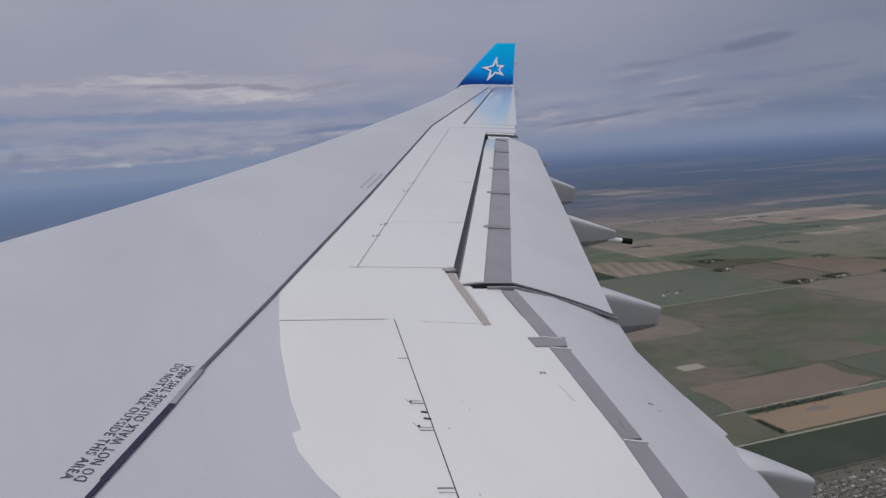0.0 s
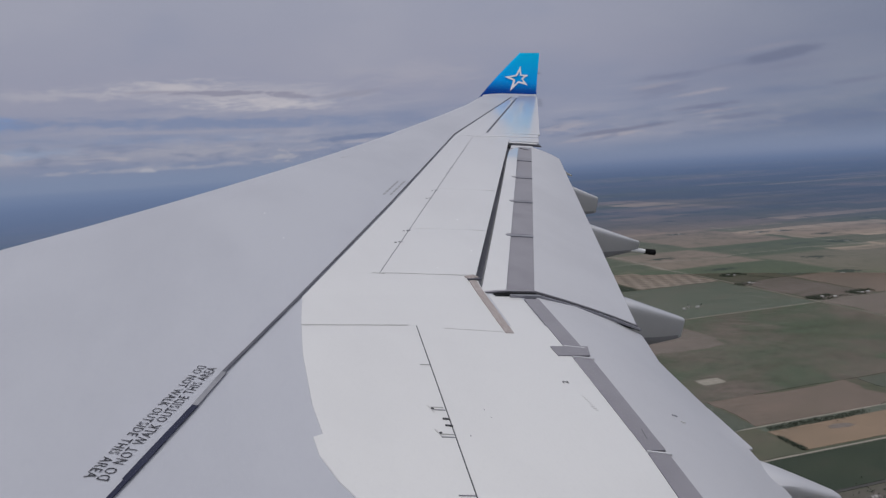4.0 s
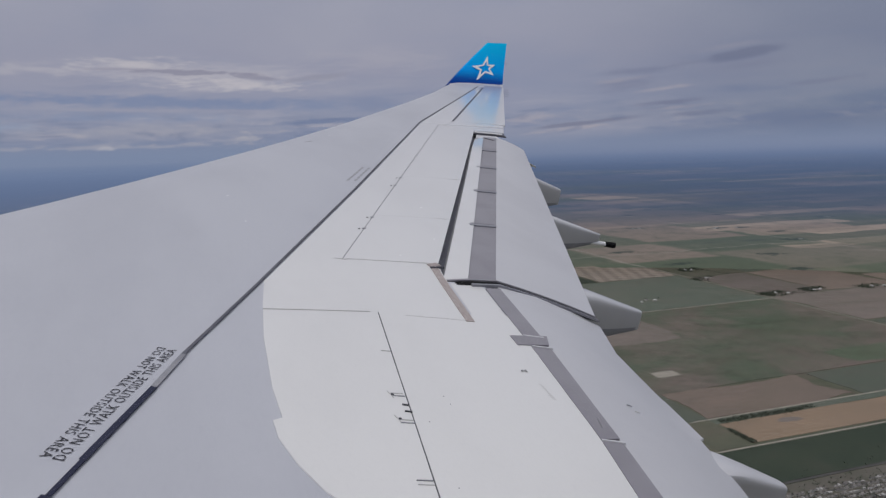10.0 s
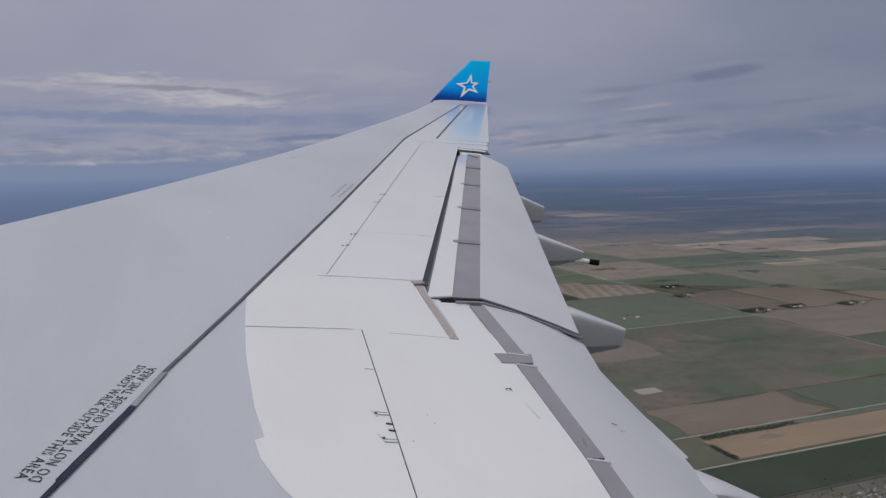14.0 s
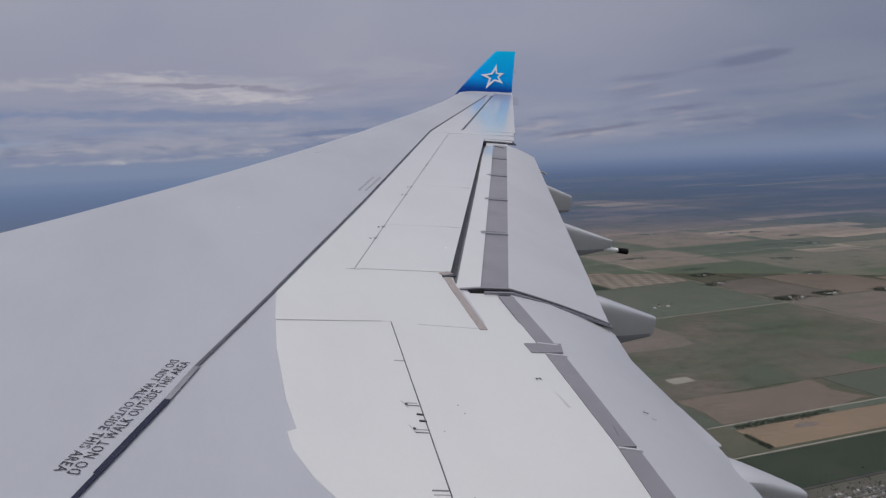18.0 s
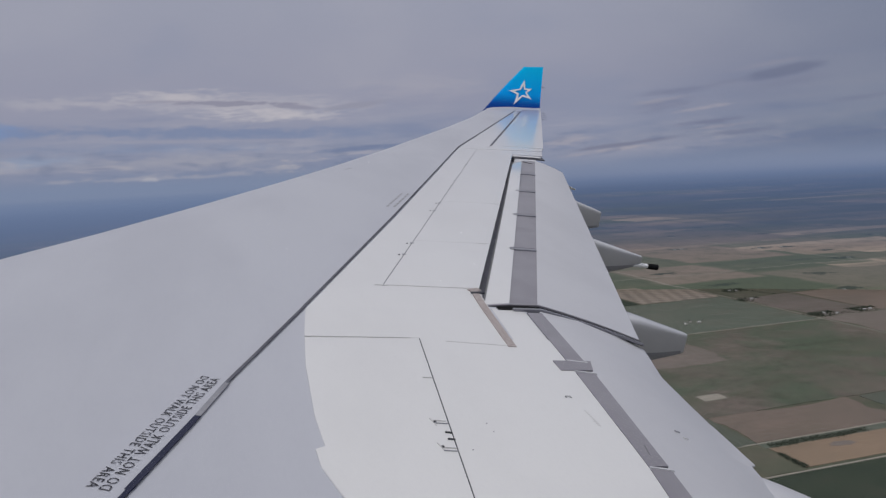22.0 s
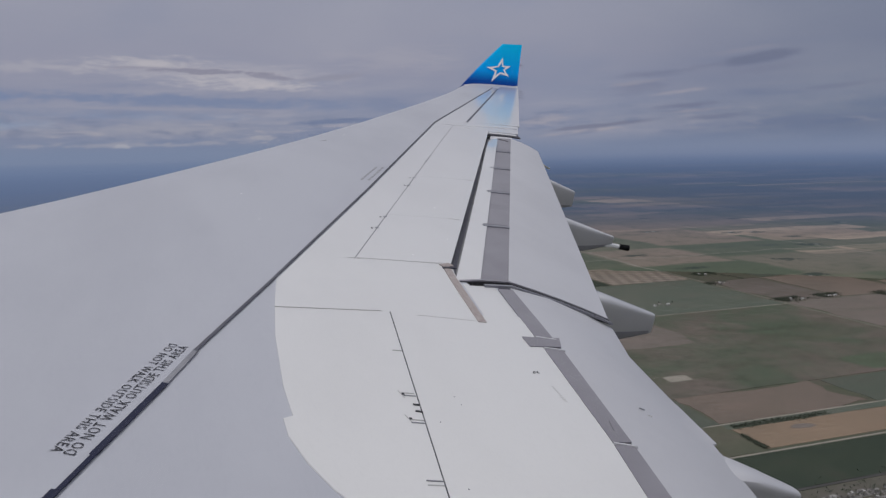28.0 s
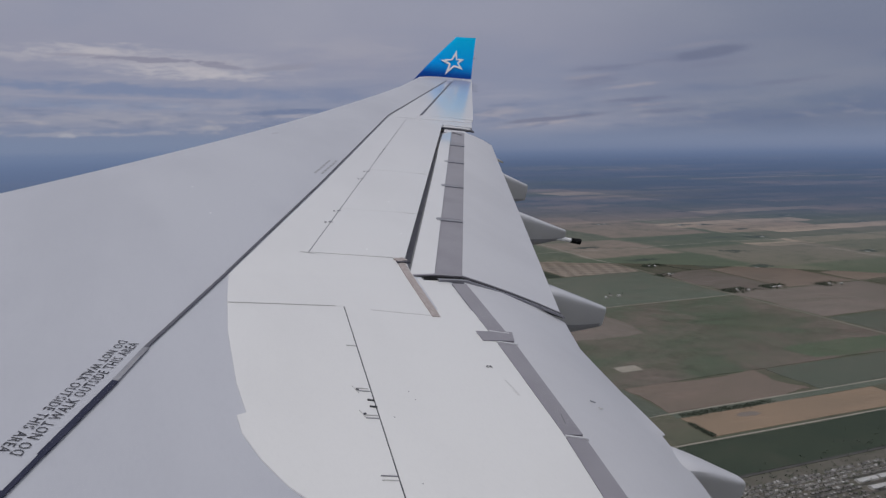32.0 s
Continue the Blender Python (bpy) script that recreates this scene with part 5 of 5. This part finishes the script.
def field(x0, x1, y0, y1, mat, lift=0.5, label="", wob=0.0, n=24):
    """A plot of land with softly winding edges; each lies on a level of its own."""
    LEVEL[0] += 1
    z = GZ + lift + 0.06 * (LEVEL[0] % 12)
    bm = bmesh.new()
    edge = [(x0 + (x1 - x0) * k / n, y0) for k in range(n)] + [(x1, y0 + (y1 - y0) * k / n) for k in range(n)] + \
           [(x1 - (x1 - x0) * k / n, y1) for k in range(n)] + [(x0, y1 - (y1 - y0) * k / n) for k in range(n)]
    vs = []
    for x, y in edge:
        q = Vector((x / 170.0, y / 170.0, LEVEL[0] * 3.7))
        px, py = place(x + wob * (1.4 * noise.noise(q) + 0.5 * noise.noise(q * 4.0)), y + wob * (1.4 * noise.noise(q + Vector((9, 4, 2))) + 0.5 * noise.noise(q * 4.0 + Vector((1, 8, 3)))))
        vs.append(bm.verts.new((px, py, z)))
    low = [bm.verts.new((v.co.x, v.co.y, GZ - 0.5)) for v in vs]
    bm.faces.new(vs)
    for k in range(len(vs)):
        q = (k + 1) % len(vs)
        bm.faces.new((vs[k], low[k], low[q], vs[q]))
    return part("field", bm, mat, ground, label)


named = [
    (1556, 1700, -1980, -1312, TAN, 3), (1700, 1734, -2400, -1100, GREEN, 3), (1549, 1732, -1308, -900, OLIVE, 6), (1349, 1534, -2600, -800, DARK_GREEN, 3), (1556, 1698, -2600, -1985, OLIVE, 5),
    (1743, 1965, -1790, -1320, FALLOW, 16), (1743, 1960, -2470, -1830, GREEN, 8), (1743, 1985, -1300, -700, GREEN, 10), (1975, 2975, -2528, -900, RANGE, 4), (2520, 2965, -1760, -1330, BROWN, 14), (1985, 2150, -2500, -2060, DARK_RANGE, 14), (2330, 2700, -2440, -2010, MAUVE, 22), (2995, 3740, -2525, -1720, GREEN, 6), (2995, 3740, -1700, -900, BROWN, 8), (3750, 4290, -2525, -2060, STRIPED, 4), (3760, 4500, -2040, -1300, DARK_GREEN, 8),
    (2460, 3000, -3350, -2560, BROWN, 6), (3025, 3640, -2880, -2560, BROWN, 8), (3025, 3640, -3330, -2900, FALLOW, 8), (3660, 4120, -2900, -2560, OLIVE, 6), (3660, 4000, -3300, -2920, GREEN, 8), (2200, 3000, -4100, -3380, OLIVE, 8), (3025, 3300, -3700, -3360, FALLOW, 8), (1743, 2440, -3300, -2560, GREEN, 8)]
for x0, x1, y0, y1, mat, wob in named:
    field(x0, x1, y0, y1, mat, 0.5, wob=wob * 1.5)
rng = random.Random(11)
kinds = [GREEN, OLIVE, BROWN, PASTURE, FALLOW, GREEN, OLIVE, PASTURE]
taken = [(a[0], a[1], a[2], a[3]) for a in named] + [(600, 1345, -1900, -600)]
for i in range(-7, 7):
    for j in range(-7, 7):
        for h in range(2):
            x0, y0 = 445 + 667 * i, -1900 + 667 * j
            x1, y1 = x0 + 650, y0 + 650
            if rng.random() < 0.5:
                y0, y1 = (y0, y0 + 320) if h == 0 else (y0 + 330, y1)
            else:
                x0, x1 = (x0, x0 + 320) if h == 0 else (x0 + 330, x1)
            mat = rng.choice(kinds)
            if any(x0 < t[1] and x1 > t[0] and y0 < t[3] and y1 > t[2] for t in taken):
                continue
            if max(math.hypot(x, y) for x in (x0, x1) for y in (y0, y1)) > 4700:
                continue
            taken.append((x0, x1, y0, y1))
            field(x0, x1, y0, y1, mat, 0.5, wob=6)


def road(a, b, width, mat, name="road", lift=0.9, label="pale gravel country road"):
    bm = bmesh.new()
    pa, pb = Vector(place(*a)), Vector(place(*b))
    d = (pb - pa).normalized()
    nrm = Vector((-d.y, d.x)) * width / 2
    n = max(2, int((pb - pa).length / 200))
    up, low = [], []
    for k in range(n + 1):
        p = pa.lerp(pb, k / n)
        for lst, z in ((up, GZ + lift), (low, GZ - 0.5)):
            lst.append((bm.verts.new((p.x + nrm.x, p.y + nrm.y, z)), bm.verts.new((p.x - nrm.x, p.y - nrm.y, z))))
    for k in range(n):
        bm.faces.new((up[k][0], up[k][1], up[k + 1][1], up[k + 1][0]))
        for e in (0, 1):
            bm.faces.new((up[k][e], up[k + 1][e], low[k + 1][e], low[k][e]))
    return tagged(part(name, bm, mat), label, "road", kind="structure")


road((700, -2543), (4060, -2543), 8, GRAVEL)
road((2985, -1000), (2985, -2540), 6, GRAVEL)
road((1738, -700), (1738, -2700), 6, GRAVEL)
road((1541, -800), (1541, -2600), 7, GRAVEL, label="grey dirt track along a field edge")
road((1345, 900), (1345, -1905), 10, ASPHALT, label="grey asphalt road at the edge of town")
road((3012, -2545), (3012, -3700), 5, GRAVEL)


def blotch(x, y, rx, ry, mat, name, label, cat, seed):
    rnd_ = random.Random(seed)
    bm = bmesh.new()
    px, py = place(x, y)
    top = [bm.verts.new((px + rx * math.cos(6.28318 * k / 28) * rnd_.uniform(0.75, 1.1), py + ry * math.sin(6.28318 * k / 28) * rnd_.uniform(0.75, 1.1), GZ + 0.8)) for k in range(28)]
    low = [bm.verts.new((v.co.x, v.co.y, GZ - 0.4)) for v in top]
    bm.faces.new(top)
    for k in range(28):
        q = (k + 1) % 28
        bm.faces.new((top[k], low[k], low[q], top[q]))
    return tagged(part(name, bm, mat), label, cat, kind="structure")


field(2112, 2172, -1476, -1396, GRAVEL, 1.0, "pale bare patch in olive grass", 4)
blotch(1655, -1495, 17, 40, BROWN, "bare_patch", "dark bare patch in tan stubble", "bare ground", 5)
blotch(1780, -1585, 9, 44, OLIVE, "green_patch", "green hollow left in brown fallow", "grass", 6)
blotch(2330, -1700, 14, 40, DARK_GREEN, "green_patch", "dark green damp hollow in olive grass", "grass", 7)
blotch(2260, -1290, 10, 46, DARK_GREEN, "green_patch", "dark green damp hollow in olive grass", "grass", 8)

# distance beyond the sheet of ground: a glowing ring with its haze painted in
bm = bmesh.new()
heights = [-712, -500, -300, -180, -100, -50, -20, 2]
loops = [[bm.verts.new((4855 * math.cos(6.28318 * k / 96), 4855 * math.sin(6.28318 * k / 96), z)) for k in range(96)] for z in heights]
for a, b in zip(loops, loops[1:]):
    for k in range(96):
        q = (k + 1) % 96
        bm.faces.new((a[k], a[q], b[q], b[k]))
tagged(part("backdrop", bm, DISTANCE), "glowing backdrop of prairie with cloud shadow and blue haze painted in", "backdrop", kind="structure")


# ------------------------------------------------------------ trees, farms, town
def tree_meshes(seed):
    rnd_ = random.Random(seed)
    bm = bmesh.new()
    rod_bm(bm, (0, 0, -0.3), (0, 0, 3.2), 0.35, 0.22, 7)
    for k in range(5):
        a = 6.28 * k / 5 + rnd_.random()
        rod_bm(bm, (0, 0, 1.8 + 0.3 * k), (1.8 * math.cos(a), 1.8 * math.sin(a), 4.2 + 0.5 * k), 0.14, 0.05, 5)
    trunk = bpy.data.meshes.new("trunk")
    bm.to_mesh(trunk)
    bm.free()
    trunk.materials.append(BARK)
    bm = bmesh.new()
    for k in range(70):
        a, zc = rnd_.uniform(0, 6.28), rnd_.uniform(0, 1)
        r = (1.0 - abs(zc - 0.4) ** 1.5) * 3.4 * rnd_.uniform(0.35, 1.0)
        c = Vector((r * math.cos(a), r * math.sin(a), 2.6 + 6.4 * zc))
        size = rnd_.uniform(0.5, 1.15)
        vs = [bm.verts.new(c + Vector((rnd_.uniform(-1, 1), rnd_.uniform(-1, 1), rnd_.uniform(-0.8, 0.8))) * size) for _ in range(5)]
        for f in ((0, 1, 2), (0, 2, 3), (0, 3, 4), (1, 2, 4), (2, 3, 4), (0, 1, 4)):
            bm.faces.new([vs[i] for i in f])
    crown = bpy.data.meshes.new("crown")
    bm.to_mesh(crown)
    bm.free()
    crown.materials.append(LEAF)
    return trunk, crown


TREES = [tree_meshes(k) for k in (1, 2, 3)]


def tree(x, y, size, turn, kind_):
    t_ = tagged(new("tree"), "dark green leafy tree in a farm shelterbelt", "tree", "shelterbelt trees")
    px, py = place(x, y)
    t_.matrix_world = Matrix.LocRotScale((px, py, GZ + 0.5), Euler((0, 0, turn)), (size, size, size))
    shared("trunk", TREES[kind_][0], t_)
    shared("crown", TREES[kind_][1], t_)


def house_meshes(lx, ly, h, rh, mat_roof):
    bm = bmesh.new()
    box_bm(bm, 0, 0, -0.3, lx, ly, h + 0.3)
    body = bpy.data.meshes.new("wall")
    bm.to_mesh(body)
    bm.free()
    body.materials.append(SIDING)
    bm = bmesh.new()
    gable_bm(bm, 0, 0, h, lx, ly, rh)
    gable_bm(bm, lx * 0.2, ly * 0.38, h - 0.2, ly * 0.5, lx * 0.36, rh * 0.7, 1.5708)
    top = bpy.data.meshes.new("roof")
    bm.to_mesh(top)
    bm.free()
    top.materials.append(mat_roof)
    bm = bmesh.new()
    rod_bm(bm, (lx * 0.2, 0.4, h), (lx * 0.2, 0.4, h + rh + 0.8), 0.45, 0.45, 4)
    ch = bpy.data.meshes.new("chimney")
    bm.to_mesh(ch)
    bm.free()
    ch.materials.append(SIDING)
    return body, top, ch


HOUSES = [house_meshes(9.5, 7, 4.2, 2.6, ROOF), house_meshes(10.5, 7, 3.0, 2.2, ROOF), house_meshes(8, 7.5, 4.8, 2.8, ROOF)]
TOWN_HOUSES = [house_meshes(7.2, 5.4, 3.2, 2.0, ROOF), house_meshes(7.8, 5.4, 2.6, 1.8, ROOF), house_meshes(6.3, 5.8, 3.7, 2.2, ROOF)]
BARN = house_meshes(15, 9, 4.5, 3.4, ROOF_WHITE)
SHED = house_meshes(52, 14, 4.5, 2.6, ROOF_WHITE)


def house(x, y, turn, meshes, name, label, cat, group):
    h_ = tagged(new(name), label, cat, group)
    px, py = place(x, y)
    h_.matrix_world = Matrix.LocRotScale((px, py, GZ + 0.5), Euler((0, 0, turn)), (1, 1, 1))
    shared("wall", meshes[0], h_)
    roof_ = shared("roof", meshes[1], h_)
    if meshes is not SHED and meshes is not BARN:
        shared("chimney", meshes[2], roof_)


rng = random.Random(21)
FARMS = [(3048, -2625, 14), (3052, -2860, 11), (3850, -2700, 14), (3190, -2010, 0), (3560, -2590, 5), (2990, -3150, 6), (1900, -2620, 7), (4300, -1500, 7), (3820, -1150, 6)]
for fx, fy, n in FARMS:
    for k in range(3):
        b_ = k == 1
        house(fx + rng.uniform(-22, 22), fy + rng.uniform(-45, 45), rng.choice((0, 1.57)) + rng.uniform(-0.1, 0.1), BARN if k else HOUSES[rng.randrange(3)],
              "barn" if k else "farmhouse", "pale metal roofed barn in a farmyard" if k else "small farmhouse with a shingle roof among trees", "barn" if k else "house", "farm buildings")
    for k in range(n + 4 if n else 2):
        if k % 2:
            tx, ty = fx + 45 + rng.uniform(-8, 8), fy + rng.uniform(-55, 55)
        else:
            tx, ty = fx + rng.gauss(0, 25), fy + rng.gauss(0, 32)
        tree(tx, ty, rng.uniform(0.7, 1.25), rng.uniform(0, 6), rng.randrange(3))


def woods(name, pts, label, count, spread, seed):
    """A belt of scrub trees as one mass of leaf clumps along a line."""
    rnd_ = random.Random(seed)
    bm = bmesh.new()
    verts, faces = [], []
    for k in range(count):
        i = rnd_.randrange(len(pts) - 1)
        u = rnd_.random()
        x = pts[i][0] + (pts[i + 1][0] - pts[i][0]) * u + rnd_.gauss(0, spread)
        y = pts[i][1] + (pts[i + 1][1] - pts[i][1]) * u + rnd_.gauss(0, spread)
        px, py = place(x, y)
        hgt = rnd_.uniform(3, 8)
        for c in range(7):
            cx, cy, cz = px + rnd_.gauss(0, 2), py + rnd_.gauss(0, 2), GZ + 0.3 + hgt * rnd_.random()
            base = len(verts)
            sz = rnd_.uniform(0.9, 2.0)
            for _ in range(4):
                verts.append((cx + rnd_.uniform(-sz, sz), cy + rnd_.uniform(-sz, sz), max(GZ - 0.2, cz + rnd_.uniform(-sz, sz))))
            faces += [(base, base + 1, base + 2), (base, base + 1, base + 3), (base, base + 2, base + 3), (base + 1, base + 2, base + 3)]
    bm.free()
    me = bpy.data.meshes.new(name)
    me.from_pydata(verts, [], faces)
    me.materials.append(LEAF)
    return tagged(new(name, me), label, "trees", kind="stuff")


for k, (fx, fy, n) in enumerate(f for f in FARMS if f[2]):
    woods("farm_grove", ((fx + 40, fy - 60), (fx + 35, fy + 60), (fx - 20, fy + 45)), "dark grove of trees sheltering a farmyard", 42 * n, 13, 60 + k)
woods("shelterbelt", ((3640, -2800), (3850, -2740), (4100, -2760)), "long dark belt of scrub trees along a field edge", 160, 9, 5)
woods("shelterbelt", ((1710, -1322), (1712, -1420), (1708, -1520), (1714, -1620)), "dark hedge of scrub along a stubble field", 420, 7, 6)
woods("shelterbelt", ((1652, -1309), (1556, -1309)), "short dark hedge at the end of a stubble field", 170, 3.5, 9)
woods("shelterbelt", ((3000, -2600), (3060, -2700), (3005, -2780)), "low scrub trees by a farmyard", 60, 10, 7)

field(560, 1336, -1900, -560, YARDS, 0.4, "mown and bare yards between town houses")
# town: streets of houses on a grid beside the asphalt road
rng = random.Random(33)
town_v, town_f = [], []
rooms = 0
for i in range(37):
    x = 1288 - 17 * i
    if i % 2 == 0:
        road((x - 9, -700), (x - 9, -1880), 4.5, ASPHALT, "road", 1.0, "narrow asphalt town street")
    for j in range(122):
        y = -720 - 9.5 * j + 3.5 * (i % 3)
        if (1100 < x < 1250 and -1540 < y < -1400) or j % 30 == 29 or rng.random() < 0.10 or (rng.random() < 0.5 and 8 < i < 14 and 39 < j < 58):
            continue
        if i < 5 and 28 < j < 116 and rooms < 285:
            rooms += 1
            house(x + rng.uniform(-2.5, 2.5), y + rng.uniform(-1.5, 1.5), rng.choice((0, 1.5708)) + rng.uniform(-0.12, 0.12), TOWN_HOUSES[rng.randrange(3)],
                  "town_house", "suburban house with pale walls and a shingle roof", "house", "town houses")
            if rng.random() < 0.2:
                tree(x + rng.uniform(5, 8), y + rng.uniform(-4, 4), rng.uniform(0.5, 0.8), rng.uniform(0, 6), rng.randrange(3))
            continue
        bm = bmesh.new()
        tr = rng.choice((0, 1.5708)) + rng.uniform(-0.08, 0.08)
        px, py = place(x + rng.uniform(-2, 2), y + rng.uniform(-2, 2))
        box_bm(bm, px, py, GZ, rng.uniform(6, 8), rng.uniform(5, 6), 3.3, tr)
        gable_bm(bm, px, py, GZ + 3.3, rng.uniform(6, 8), rng.uniform(5, 6), 2.0, tr)
        base = len(town_v)
        bm.verts.index_update()
        town_v += [tuple(v.co) for v in bm.verts]
        town_f += [tuple(base + v.index for v in f.verts) for f in bm.faces]
        bm.free()
me = bpy.data.meshes.new("town_rows")
me.from_pydata(town_v, [], town_f)
me.materials.append(ROOF)
tagged(new("town_rows", me), "dense rows of suburban houses with grey and brown roofs", "houses", kind="stuff")
for k, (x, y) in enumerate(((1225, -1500), (1225, -1440), (1190, -1500), (1190, -1440), (1155, -1500), (1120, -1470))):
    house(x, y, 1.5708, SHED, "storage_shed", "long white roofed storage shed at the edge of town", "shed", "storage sheds")
woods("town_trees", ((1330, -760), (1220, -1300), (1300, -1860), (1050, -1800), (1000, -1000), (900, -1700)), "scattered dark garden trees between town houses", 2600, 60, 71)
